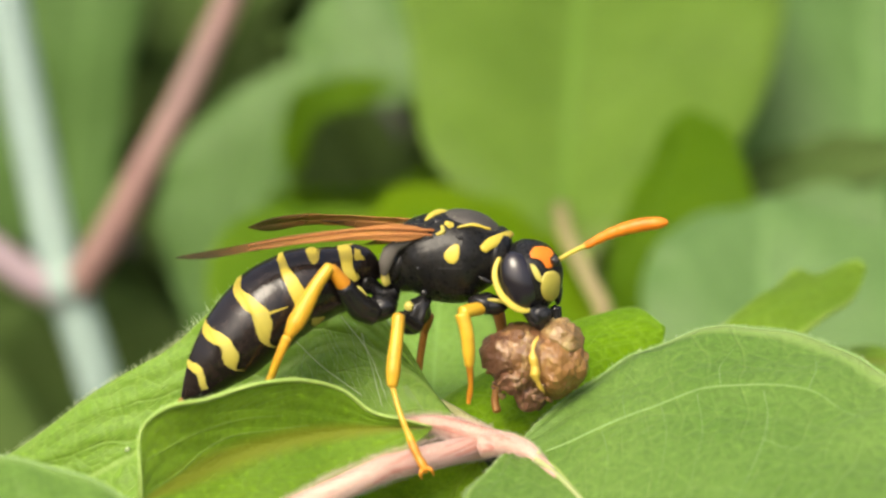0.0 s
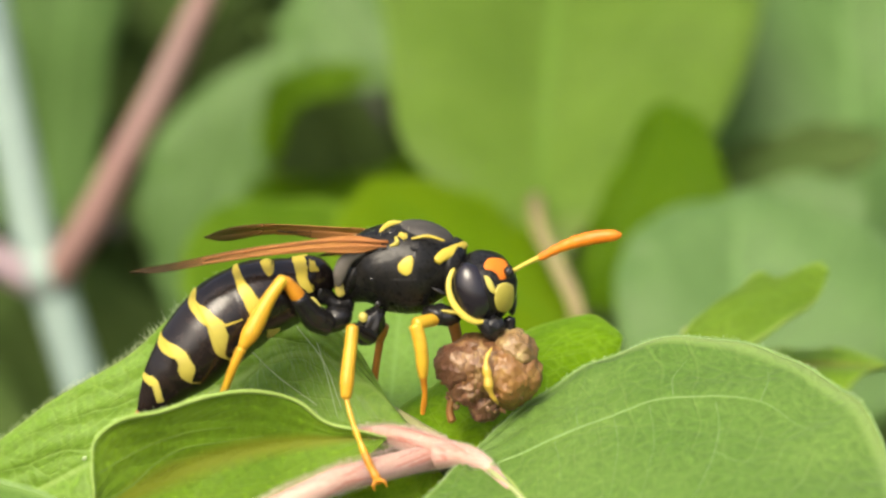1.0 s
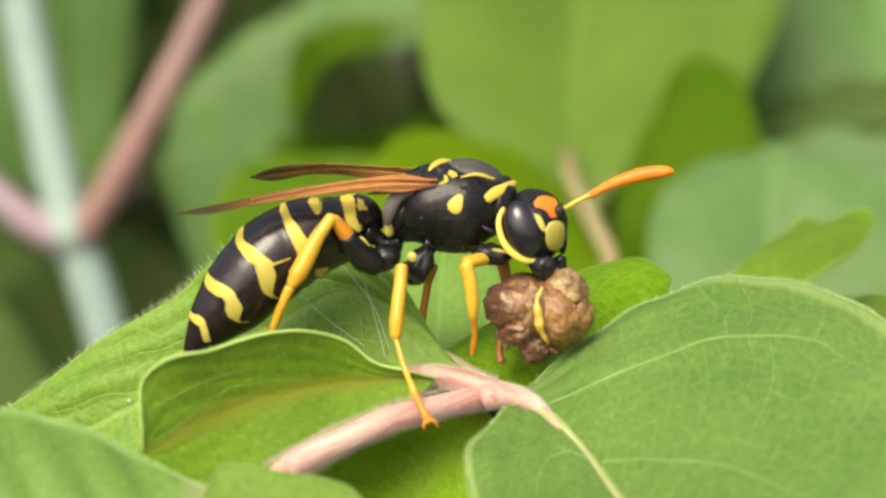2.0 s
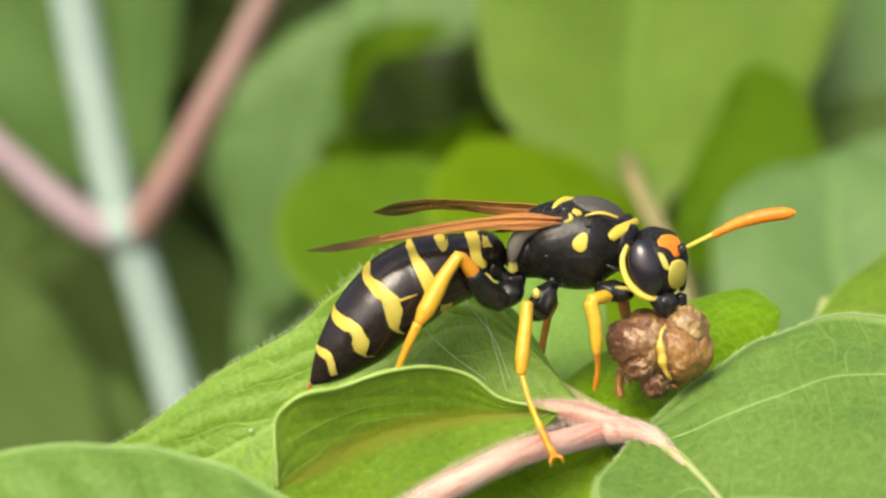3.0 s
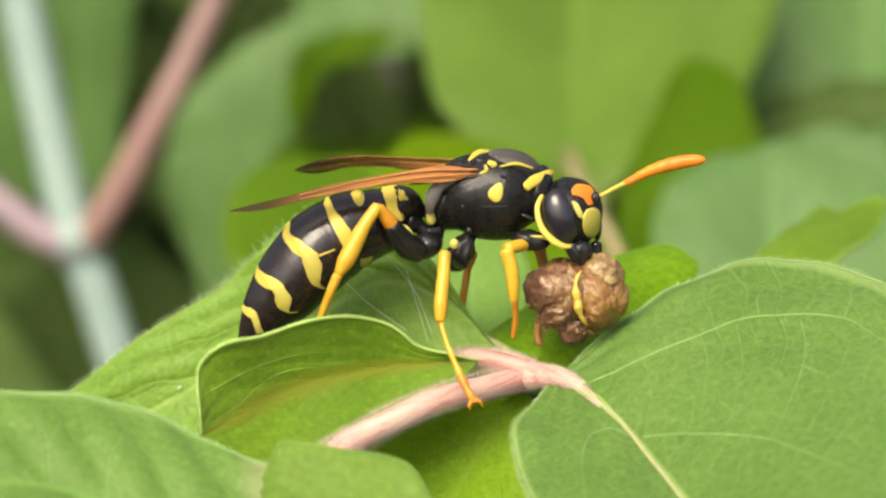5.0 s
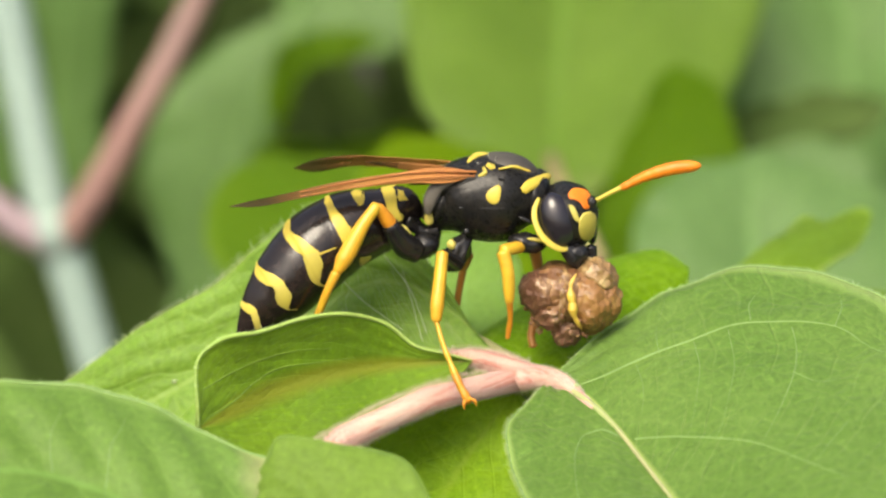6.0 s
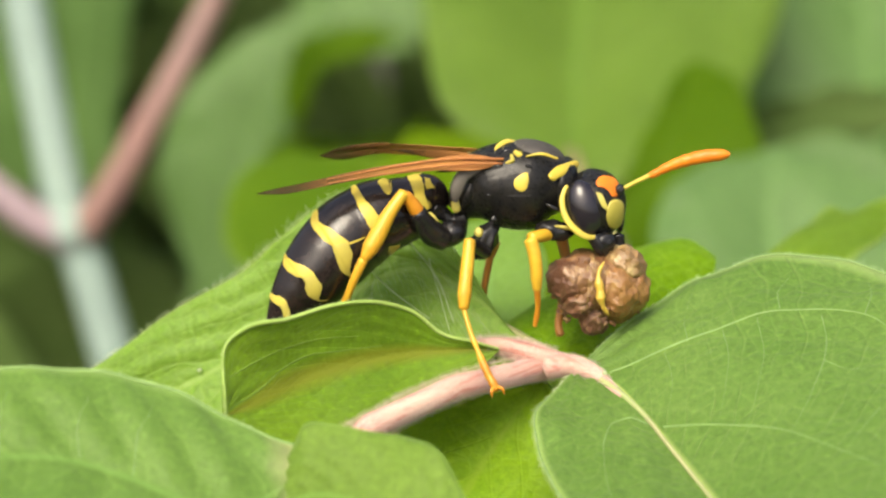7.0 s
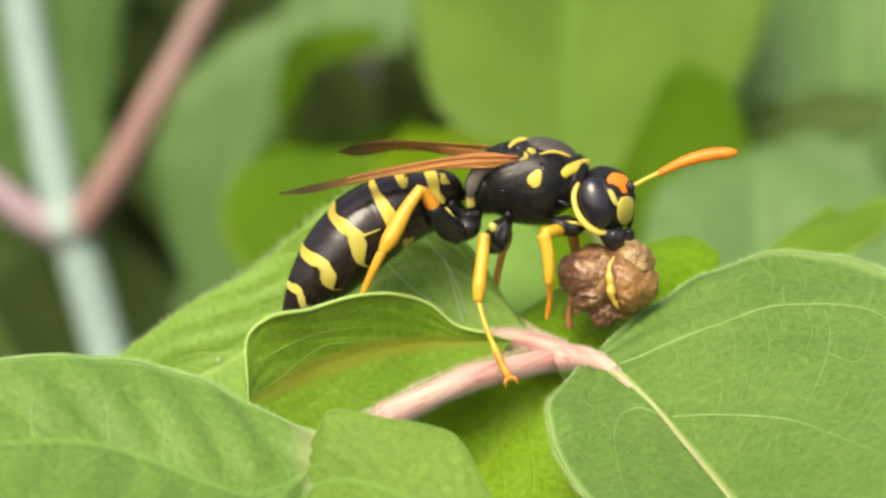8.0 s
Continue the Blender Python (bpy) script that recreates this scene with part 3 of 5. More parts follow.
def down_hairs(points, radii, count, seed=1):
    """Places all round a tapering stalk, each with the way out of it."""
    rnd = random.Random(seed)
    line = curve(points, 200)
    out = []
    for _ in range(count):
        i = rnd.randrange(1, 200)
        along = (line[i + 1] - line[i - 1]).normalized()
        way = along.orthogonal().normalized()
        way = Matrix.Rotation(rnd.uniform(0, 2 * math.pi), 3, along) @ way
        r = float(np.interp(i / 200, np.linspace(0, 1, len(radii)), radii))
        out.append((line[i] + way * (r * 0.97 * MM), way))
    return out


def edge_hairs(leaf_ob, n, m, side, way, count, seed=1, first=0.0, last=1.0):
    """Places along one margin of a blade of n by m, with the way that the hairs point."""
    rnd = random.Random(seed)
    base, j = ORIGIN[leaf_ob.name], 2 * m if side > 0 else 0
    rows = [leaf_ob.data.vertices[(i * (2 * m + 1) + j) * 2].co + base for i in range(n + 1) if first <= i / n <= last]
    out = []
    for _ in range(count):
        x = rnd.uniform(0, len(rows) - 1.001)
        out.append((rows[int(x)].lerp(rows[int(x) + 1], x % 1) + Vector([rnd.gauss(0, 0.03) for _ in range(3)]) * MM, Vector(way)))
    return out


# ---- ground ----
bm = bmesh.new()
bmesh.ops.create_grid(bm, x_segments=60, y_segments=60, size=400.0)
for v in bm.verts:
    v.co.z = 0.0 if v.co.length < 20 else 0.6 * noise.noise(v.co * 0.02) - 0.3
ground = tagged(part("ground", bm, SOIL), "dark bare garden soil under the shrub", "ground", kind="structure")

# ---- the near shoot ----
shoot = thing("leafy_shoot", NEST + Vector((-0.02, 0.012, -0.4)), "green leafy shoot with a downy pink stem and broad opposite leaves", "plant")

NODE = (1.45, 0.52, -7.37)
stem_line = [P(p) for p in (NODE, (0.01, -0.11, -7.41), (-2.08, -1.29, -7.65), (-4.10, -2.91, -8.03), (-6.40, -5.40, -8.68), (-9.46, -5.54, -11.79), (-12.75, -2.62, -22.25))]
stem_line += [NEST + Vector((-0.020, 0.006, -0.12)), NEST + Vector((-0.020, 0.012, -0.4))]
part("stem", tube_bm(stem_line, [0.50, 0.50, 0.52, 0.54, 0.58, 0.7, 0.9, 1.1, 1.4], n=90, sides=18, lumps=0.12), STEM_PINK, shoot, "downy pink stem")
part("node", blob_bm((1.45, 0.43, -7.30), (0.75, 0.60, 0.54), 8, 0.05, 2), STEM_PINK, shoot, "swollen pink leaf node")
part("petiole", tube_bm([P(p) for p in ((1.14, -0.27, -7.23), (1.85, -0.54, -7.08), (2.57, -1.06, -7.10), (3.35, -2.04, -7.43), (3.82, -2.80, -7.66))], [0.48, 0.44, 0.34, 0.21, 0.12], n=40, lumps=0.03), PETIOLE_NEAR, shoot, "pink leaf stalk")
part("midrib", tube_bm([P(p) for p in ((3.04, -1.90, -7.25), (3.72, -2.67, -7.54), (4.37, -3.67, -7.93), (5.28, -6.06, -8.62), (6.57, -9.83, -9.60), (8.14, -17.70, -10.61))], [0.11, 0.09, 0.075, 0.065, 0.06, 0.055], n=90, lumps=0.4, squash=0.7), MIDRIB, shoot, "pale cream midrib of the broad leaf")
part("petiole", tube_bm([P(p) for p in ((1.36, 0.25, -7.20), (-0.04, 0.54, -6.76), (-1.23, 0.48, -6.53), (-2.10, 0.76, -6.66))], [0.50, 0.44, 0.31, 0.12], n=50, lumps=0.05), PETIOLE_FAR, shoot, "pink leaf stalk")
part("petiole", tube_bm([P(p) for p in ((1.29, 1.54, -7.38), (0.01, 2.68, -6.76), (-1.31, 3.44, -6.06), (-3.07, 4.46, -4.06))], [0.42, 0.25, 0.17, 0.08], n=30, lumps=0.1), STEM_TAN, shoot, "pale leaf stalk")

# broad leaf that runs from the node towards the viewer
RIGHT_FAR = [(3.64, 0.30, -6.49), (5.02, 1.24, -5.41), (7.04, 1.80, -4.23), (9.22, 1.86, -3.49), (11.12, 1.43, -3.15), (13.33, 0.40, -3.21), (16.11, -2.84, -4.11), (16.93, -9.46, -6.48), (14.60, -18.34, -9.89)]
RIGHT_NEAR = [(1.60, -1.86, -7.52), (0.62, -3.52, -8.11), (0.48, -5.38, -8.73), (0.81, -7.55, -9.32), (1.54, -10.22, -9.88), (3.31, -15.54, -10.98), (6.36, -22.85, -11.80)]
broad = part("leaf", leaf_bm([(2.18, -0.48, -7.26), (3.48, -1.72, -7.37), (4.39, -3.48, -7.97), (5.30, -5.86, -8.66), (6.59, -9.64, -9.65), (8.17, -17.51, -10.68), (9.51, -25.79, -11.26)],
     RIGHT_NEAR, RIGHT_FAR, n=120, m=26, bulge=0.05, wave=0.5, quilt=0.07, count=4.2, lean=0.60, bow=0.12), LEAF_TOP, shoot, "broad matt green leaf with pale veins")

def on_blade(leaf_ob, points, n=50):
    """Places along a curve, dropped onto the upper face of a blade."""
    base = ORIGIN[leaf_ob.name]
    rows = [(v.co + base, v.normal) for v in leaf_ob.data.vertices if v.normal.dot(Vector((0, -0.6, 0.8))) > 0]
    xyz = np.array([tuple(c) for c, _ in rows])
    out = []
    for c in curve([P(p) for p in points], n):
        k = int(((xyz - np.array(c)) ** 2).sum(1).argmin())
        at, way = rows[k]
        out.append(c - way * (c - at).dot(way))
    return out


def vein(leaf_ob, points, r, mat, text):
    """A vein that stands a little out of a blade; r is its thickest radius."""
    part("vein", tube_bm(on_blade(leaf_ob, points), [r, r, r * 0.8, r * 0.6, r * 0.35], n=70, sides=8, lumps=0.25, squash=0.6), mat, shoot, text)


def rim(leaf_ob, n, m, side, r, mat, first=0.0, last=1.0):
    """A slim raised rim along one margin of a blade of n by m."""
    base, j = ORIGIN[leaf_ob.name], 2 * m if side > 0 else 0
    rows = [leaf_ob.data.vertices[(i * (2 * m + 1) + j) * 2].co + base for i in range(n + 1) if first <= i / n <= last]
    part("leaf_rim", tube_bm(rows[::2], [r * 0.5, r, r, r, r * 0.5], n=2 * len(rows), sides=8, lumps=0.2), mat, shoot, "pale leaf rim")


rim(broad, 120, 26, 1, 0.045, VEIN_GREEN)
rim(broad, 120, 26, -1, 0.04, VEIN_GREEN)
vein(broad, [(3.43, -1.36, -7.15), (5.28, -1.48, -6.28), (7.24, -1.63, -5.41), (9.85, -1.79, -4.53), (11.77, -2.17, -4.36), (12.99, -2.80, -4.41), (14.60, -4.60, -5.00)], 0.042, VEIN_GREEN, "pale green leaf vein")
vein(broad, [(5.19, -4.92, -8.24), (7.16, -6.22, -7.76), (9.24, -7.84, -7.48), (10.93, -10.09, -7.54), (12.04, -11.40, -7.65)], 0.046, VEIN_GREEN, "pale green leaf vein")
vein(broad, [(4.65, -4.50, -8.26), (3.95, -4.21, -8.10), (3.51, -4.37, -8.17), (2.96, -5.65, -8.48), (2.82, -7.34, -8.92), (2.98, -10.26, -9.69)], 0.032, VEIN_GREEN, "pale green leaf vein")
vein(broad, [(11.32, -2.31, -4.56), (11.35, -3.26, -5.04), (11.04, -4.85, -5.65), (10.38, -6.37, -6.46), (9.46, -7.98, -7.43)], 0.022, VEIN_GREEN, "pale green leaf vein")
vein(broad, [(9.82, -1.66, -4.49), (9.91, -0.56, -4.09), (10.49, 0.36, -3.65)], 0.022, VEIN_GREEN, "pale green leaf vein")
vein(broad, [(12.90, -2.69, -4.40), (13.29, -1.69, -3.93), (13.38, -0.53, -3.63)], 0.022, VEIN_GREEN, "pale green leaf vein")
vein(broad, [(12.59, -8.05, -6.50), (11.71, -9.13, -7.07), (11.11, -9.97, -7.47)], 0.022, VEIN_GREEN, "pale green leaf vein")
vein(broad, [(7.66, -1.78, -5.29), (7.72, -3.46, -5.95), (7.41, -4.89, -6.91), (7.00, -6.13, -7.79)], 0.014, VEIN_GREEN, "pale green leaf vein")
vein(broad, [(8.95, -1.89, -4.81), (8.95, -3.98, -5.79), (8.50, -5.48, -6.73), (7.96, -6.84, -7.64)], 0.014, VEIN_GREEN, "pale green leaf vein")
vein(broad, [(5.49, -1.65, -6.23), (5.65, -3.31, -6.92), (5.47, -4.15, -7.60)], 0.012, VEIN_GREEN, "pale green leaf vein")
vein(broad, [(6.36, -1.67, -5.80), (6.42, -0.06, -5.12), (6.84, 0.83, -4.40)], 0.014, VEIN_GREEN, "pale green leaf vein")
vein(broad, [(11.04, -4.85, -5.65), (11.88, -5.58, -5.77), (13.01, -5.47, -5.56)], 0.014, VEIN_GREEN, "pale green leaf vein")

# leaf that curls up on the other side, seen from inside
CURL_TOP = [(-1.90, -0.08, -6.25), (-2.97, -0.03, -5.98), (-4.04, -0.26, -5.10), (-5.42, -0.96, -4.55), (-7.09, -1.87, -4.44), (-8.95, -2.96, -4.76), (-10.36, -3.91, -4.87), (-10.88, -4.30, -5.27), (-11.02, -4.83, -6.36)]
CURL_LOW = [(-1.71, -0.71, -7.35), (-2.60, -1.20, -7.80), (-5.40, -3.00, -8.95), (-8.14, -5.00, -9.60), (-10.15, -5.76, -8.87)]
curled = part("leaf", leaf_bm([(-0.70, 0.15, -6.65), (-2.22, 0.24, -6.69), (-3.96, -0.18, -6.69), (-6.10, -1.21, -6.72), (-8.19, -2.41, -7.05), (-9.81, -3.95, -7.54), (-10.99, -5.14, -7.87)],
     CURL_TOP, CURL_LOW, n=80, m=18, bulge=-0.04, wave=0.35, quilt=0.022, count=4.0, lean=0.8, bow=0.05), LEAF_BRIGHT, shoot, "curled yellow-green leaf lit from behind")

rim(curled, 80, 18, -1, 0.085, RIM_LIME)
vein(curled, [(-10.91, -4.47, -6.57), (-9.10, -2.89, -5.93), (-7.44, -1.89, -5.73), (-6.17, -1.29, -5.80)], 0.030, VEIN_DARK, "fine green leaf vein")
vein(curled, [(-11.05, -4.90, -7.75), (-9.72, -3.56, -7.19), (-9.11, -2.92, -6.74), (-8.28, -2.36, -6.36), (-6.81, -1.55, -6.30), (-5.31, -0.77, -6.29)], 0.035, VEIN_DARK, "fine green leaf vein")

# big leaf behind the wasp's abdomen
BACK_TOP = [(-0.40, 2.20, -6.14), (-2.11, 3.88, -3.90), (-4.10, 5.25, -2.21), (-6.13, 5.99, -1.53), (-7.61, 5.90, -1.95), (-9.34, 5.58, -3.48), (-10.95, 5.31, -4.74), (-14.18, 5.11, -6.61), (-17.56, 4.80, -9.07), (-20.94, 4.58, -11.05)]
BACK_LOW = [(-1.77, 1.38, -8.06), (-6.21, 1.13, -10.21), (-11.81, 1.25, -12.48), (-17.56, 2.07, -14.32)]
back = part("leaf", leaf_bm([(0.44, 1.42, -6.92), (-1.26, 2.94, -5.51), (-3.91, 4.18, -4.40), (-7.54, 4.25, -5.98), (-13.04, 3.99, -9.10), (-18.61, 4.01, -11.86), (-23.79, 4.12, -14.21)],
     BACK_TOP, BACK_LOW, n=90, m=20, bulge=0.02, wave=0.4, quilt=0.06, count=6.0), LEAF_BACK, shoot, "large green leaf with a bristly margin")

# leaf below the stem
part("leaf", leaf_bm([(1.07, 1.00, -8.00), (-0.50, 0.55, -10.12), (-2.32, -1.60, -12.58), (-4.11, -5.31, -15.68)],
     [(-1.76, 1.87, -8.66), (-6.22, 1.51, -10.33), (-7.52, -1.82, -13.56)], [(2.35, 0.45, -9.68), (2.65, -1.42, -11.82), (0.14, -4.15, -15.08)], n=50, m=12, wave=0.3, quilt=0.05), LEAF_BACKLIT_LIME, shoot, "leaf hanging below the stem, backlight painted into its yellow-green")

# leaf behind the prey
part("leaf", leaf_bm([(1.41, 2.03, -7.47), (2.41, 3.25, -6.51), (4.44, 5.04, -5.34), (6.79, 7.21, -4.73), (8.64, 8.23, -4.79)],
     [(-0.44, 4.69, -6.90), (0.91, 6.85, -6.37), (3.22, 8.59, -5.42), (5.59, 10.24, -4.87), (7.22, 10.33, -4.48)], [(3.03, 2.01, -7.58), (5.03, 3.21, -6.79), (7.13, 5.42, -6.01), (8.37, 7.09, -5.35)], n=40, m=10, wave=0.3), LEAF_BACKLIT, shoot, "small leaf beside the prey, backlight painted into its bright green")

# pale leaf seen between the legs
part("leaf", leaf_bm([(-0.79, 3.50, -7.71), (-0.73, 9.75, -7.13), (-0.62, 15.03, -6.29), (-0.49, 18.30, -5.34)],
     [(-2.26, 6.52, -7.91), (-3.19, 11.82, -6.96), (-3.22, 16.15, -5.80), (-1.89, 18.27, -5.44)], [(0.81, 7.49, -8.20), (1.67, 11.79, -7.20), (1.81, 16.06, -6.30), (0.92, 18.25, -5.59)], n=40, m=10, wave=0.3), LEAF_LIGHT, shoot, "pale green leaf behind the legs")

# two leaves in front, low
front = part("leaf", leaf_bm([(-7.51, -8.85, -8.06), (-8.50, -10.00, -8.90), (-10.87, -11.52, -9.45), (-12.49, -11.45, -8.91), (-14.33, -10.95, -8.29), (-16.55, -10.80, -7.72), (-19.37, -11.43, -7.61), (-25.11, -12.90, -7.58)],
     [(-8.44, -8.80, -7.80), (-10.64, -8.13, -7.02), (-12.74, -7.67, -6.25), (-14.82, -7.56, -5.65), (-17.28, -7.82, -5.40), (-19.88, -8.36, -5.48), (-23.35, -9.55, -6.26)],
     [(-8.30, -10.40, -9.40), (-10.42, -13.00, -10.60), (-15.07, -15.90, -10.40), (-20.83, -15.80, -9.70)], n=90, m=16, wave=0.3, quilt=0.11, count=8.0, lean=0.05, bow=0.02), LEAF_FRONT, shoot, "pale green leaf in front of the stem")
part("leaf", leaf_bm([(-10.51, -10.47, -10.90), (-7.68, -10.60, -9.12), (-5.05, -12.14, -9.22), (-2.51, -14.44, -10.48)],
     [(-9.43, -9.77, -9.51), (-8.57, -9.30, -8.26), (-8.13, -9.10, -7.28), (-7.99, -9.03, -6.98), (-7.73, -9.02, -6.90), (-7.11, -9.22, -6.91), (-5.67, -9.66, -7.03), (-4.20, -10.10, -7.16), (-3.35, -10.72, -7.33), (-2.46, -11.94, -8.45), (-1.93, -13.16, -9.26)], [(-8.22, -12.61, -11.41), (-5.43, -14.69, -11.66)], n=60, m=12, wave=0.2, quilt=0.07, count=9.0, lean=0.9, bow=0.02), LEAF_YOUNG, shoot, "pale green young leaf in front of the stem")
part("petiole", tube_bm([P(p) for p in ((-8.64, -8.82, -8.40), (-9.14, -9.18, -9.16), (-9.93, -9.92, -10.22), (-11.10, -10.76, -12.31), (-13.76, -8.28, -19.97), (-16.14, -6.35, -30.35))], [0.25, 0.4, 0.5, 0.6, 0.7, 0.8], n=40, lumps=0.1), STEM_TAN, shoot, "pale cream leaf stalk")

rim(front, 90, 16, -1, 0.08, VEIN_GREEN)
vein(front, [(-18.30, -11.22, -7.70), (-18.51, -10.34, -6.81), (-18.35, -9.15, -5.88)], 0.025, VEIN_GREEN, "pale green leaf vein")
vein(front, [(-15.66, -10.66, -7.83), (-15.83, -9.97, -6.99), (-15.53, -8.79, -6.05)], 0.025, VEIN_GREEN, "pale green leaf vein")
vein(front, [(-13.81, -11.15, -8.50), (-13.71, -9.88, -7.51), (-13.31, -8.40, -6.44)], 0.025, VEIN_GREEN, "pale green leaf vein")

# pale specks on the blades
for px in ((3.19, -2.19, -6.92), (10.26, -4.72, -8.65), (-12.67, 3.89, -8.60)):
    part("speck", blob_bm(px, (0.10, 0.06, 0.08), 0, 0.3, 2.0, seg=10), FUZZ, shoot, "pale speck")

# hairs on the margins and stalks
part("fuzz", fuzz_bm(edge_hairs(front, 90, 16, -1, (0.1, 0, 1), 260, 7, 0.1, 0.9), 0.16, 0.007), FUZZ, shoot, "fine pale hairs", smooth=False)
part("fuzz", fuzz_bm(edge_hairs(back, 90, 20, -1, (-0.5, -0.1, 0.85), 900, 8, 0.15, 0.97), 0.22, 0.009), FUZZ, shoot, "fine pale hairs", smooth=False)
part("fuzz", fuzz_bm(edge_hairs(back, 90, 20, -1, (-0.5, 0, 0.8), 120, 1, 0.25, 0.55), 0.42, 0.010), FUZZ, shoot, "fine pale hairs", smooth=False)
part("fuzz", fuzz_bm(edge_hairs(curled, 80, 18, -1, (0, -0.1, 1), 420, 2), 0.17, 0.007), FUZZ, shoot, "fine pale hairs", smooth=False)
part("fuzz", fuzz_bm(edge_hairs(broad, 120, 26, -1, (-0.7, 0, -0.4), 600, 3, 0.0, 0.6), 0.20, 0.007), FUZZ, shoot, "fine pale hairs", smooth=False)
part("fuzz", fuzz_bm(edge_hairs(broad, 120, 26, 1, (0, 0, 1), 600, 4, 0.0, 0.8), 0.15, 0.007), FUZZ, shoot, "fine pale hairs", smooth=False)
part("fuzz", fuzz_bm(down_hairs([P(p) for p in (NODE, (0.01, -0.11, -7.41), (-2.08, -1.29, -7.65), (-4.10, -2.91, -8.03), (-6.40, -5.40, -8.68))], [0.50, 0.50, 0.52, 0.54, 0.58], 7000, 5), 0.22, 0.0045, 5), DOWN, shoot, "dense white down", smooth=False)
part("fuzz", fuzz_bm(down_hairs([P(p) for p in ((1.36, 0.25, -7.20), (-0.04, 0.54, -6.76), (-1.23, 0.48, -6.53), (-2.10, 0.76, -6.66))], [0.50, 0.44, 0.31, 0.12], 3500, 6), 0.24, 0.0045, 6), DOWN, shoot, "dense white down", smooth=False)
part("fuzz", fuzz_bm(down_hairs([P(p) for p in ((1.14, -0.27, -7.23), (1.85, -0.54, -7.08), (2.57, -1.06, -7.10), (3.35, -2.04, -7.43))], [0.48, 0.44, 0.34, 0.21], 2200, 9), 0.14, 0.004, 9), DOWN, shoot, "dense white down", smooth=False)

# ---- shoots behind ----
def back_shoot(name, label, foot, stem_pts, stem_radii, stem_mat):
    """A shoot whose stem rises from the ground."""
    ob = thing(name, Vector((foot[0] * MM, foot[1] * MM, 0)), label, "plant", "shoots behind")
    part("stem", tube_bm([P(p) for p in stem_pts] + [Vector((foot[0] * MM, foot[1] * MM, 0))], stem_radii, n=60, lumps=0.06), stem_mat, ob)
    return ob


def back_leaf(ob, mid, left, right, mat, text):
    """A leaf on a shoot behind, from its midrib and its two margins."""
    part("leaf", leaf_bm(mid, left, right, n=36, m=10, thick=0.3, wave=0.8, bulge=0.05, seed=len(ob.children) - 1), mat, ob, text)


fork = back_shoot("forked_shoot", "pale grey-green stem forking into rosy side shoots", (6, 125),
    [(-38.12, 119.43, 2.29), (-36.51, 117.51, -6.96), (-34.55, 115.60, -16.23), (-32.60, 113.77, -25.05), (-29.96, 112.28, -32.27), (-27.70, 110.64, -40.21), (-22.43, 105.92, -63.05)],
    [1.8, 1.85, 1.9, 2.1, 2.25, 2.3, 2.3, 2.4], STEM_GREY)
part("side_shoot", tube_bm([P(p) for p in [(-31.33, 112.32, -26.66), (-28.65, 112.02, -22.73), (-25.05, 112.24, -16.33), (-22.05, 113.39, -10.85), (-19.61, 114.44, -5.83), (-15.96, 116.10, 2.13)]], [1.5, 1.4, 1.3, 1.25, 1.2, 1.2], n=40, lumps=0.06), STEM_ROSE, fork, "rosy side shoot")
part("side_shoot", tube_bm([P(p) for p in [(-31.94, 112.24, -27.03), (-34.63, 112.48, -25.83), (-37.83, 112.93, -23.61), (-40.65, 113.42, -21.20), (-43.47, 113.93, -18.70), (-46.76, 114.52, -15.79)]], [1.5, 1.45, 1.35, 1.3, 1.25], n=30, lumps=0.06), STEM_LILAC, fork, "pale lilac side shoot")
part("node", blob_bm((-32.05, 112.85, -26.55), (2.5, 2.2, 2.1), 10, 0.15, 3), STEM_GREY, fork, "swollen pale node")

broad_leaved_shoot = back_shoot("broad_leaved_shoot", "shoot with broad bright green leaves, out of focus", (30, 85),
    [(7.63, 82.91, -14.03), (7.49, 74.81, -13.68), (7.62, 68.67, -13.71), (8.40, 65.41, -14.71), (9.97, 64.74, -17.92), (11.19, 64.62, -23.48), (15.13, 68.67, -43.38)],
    [0.55, 0.55, 0.58, 0.62, 0.66, 0.8, 1.3, 1.8], STEM_DUN)
back_leaf(broad_leaved_shoot, [(8.75, 76.95, -18.12), (7.95, 82.68, -15.13), (8.16, 88.39, -12.24), (8.86, 95.58, -7.09), (10.24, 106.31, 0.26), (11.42, 120.71, 10.57)],
          [(7.61, 78.77, -16.73), (6.20, 81.55, -15.63), (1.58, 84.47, -13.77), (-1.31, 86.45, -11.55), (-2.56, 90.28, -7.83), (-3.09, 95.18, -3.92), (-4.20, 100.16, 0.40), (-1.70, 113.02, 8.23)],
          [(9.69, 78.21, -17.01), (10.87, 81.51, -15.91), (13.66, 82.78, -14.74), (18.26, 85.33, -12.37), (22.01, 90.20, -8.65), (24.29, 95.19, -4.34), (25.42, 100.04, -0.66), (22.78, 112.73, 6.40)], LEAF_FAR, "broad bright green leaf")
back_leaf(broad_leaved_shoot, [(10.90, 77.76, -20.65), (13.01, 81.03, -15.76), (15.56, 84.17, -11.51), (17.21, 87.23, -7.62)],
          [(10.58, 79.47, -17.84), (12.06, 81.97, -13.93), (14.41, 85.03, -10.04), (15.91, 86.57, -8.05)],
          [(15.68, 75.55, -20.07), (20.82, 78.61, -15.28), (20.58, 82.51, -11.22), (19.06, 86.13, -8.51)], LEAF_OLIVE, "olive green leaf, shaded side")
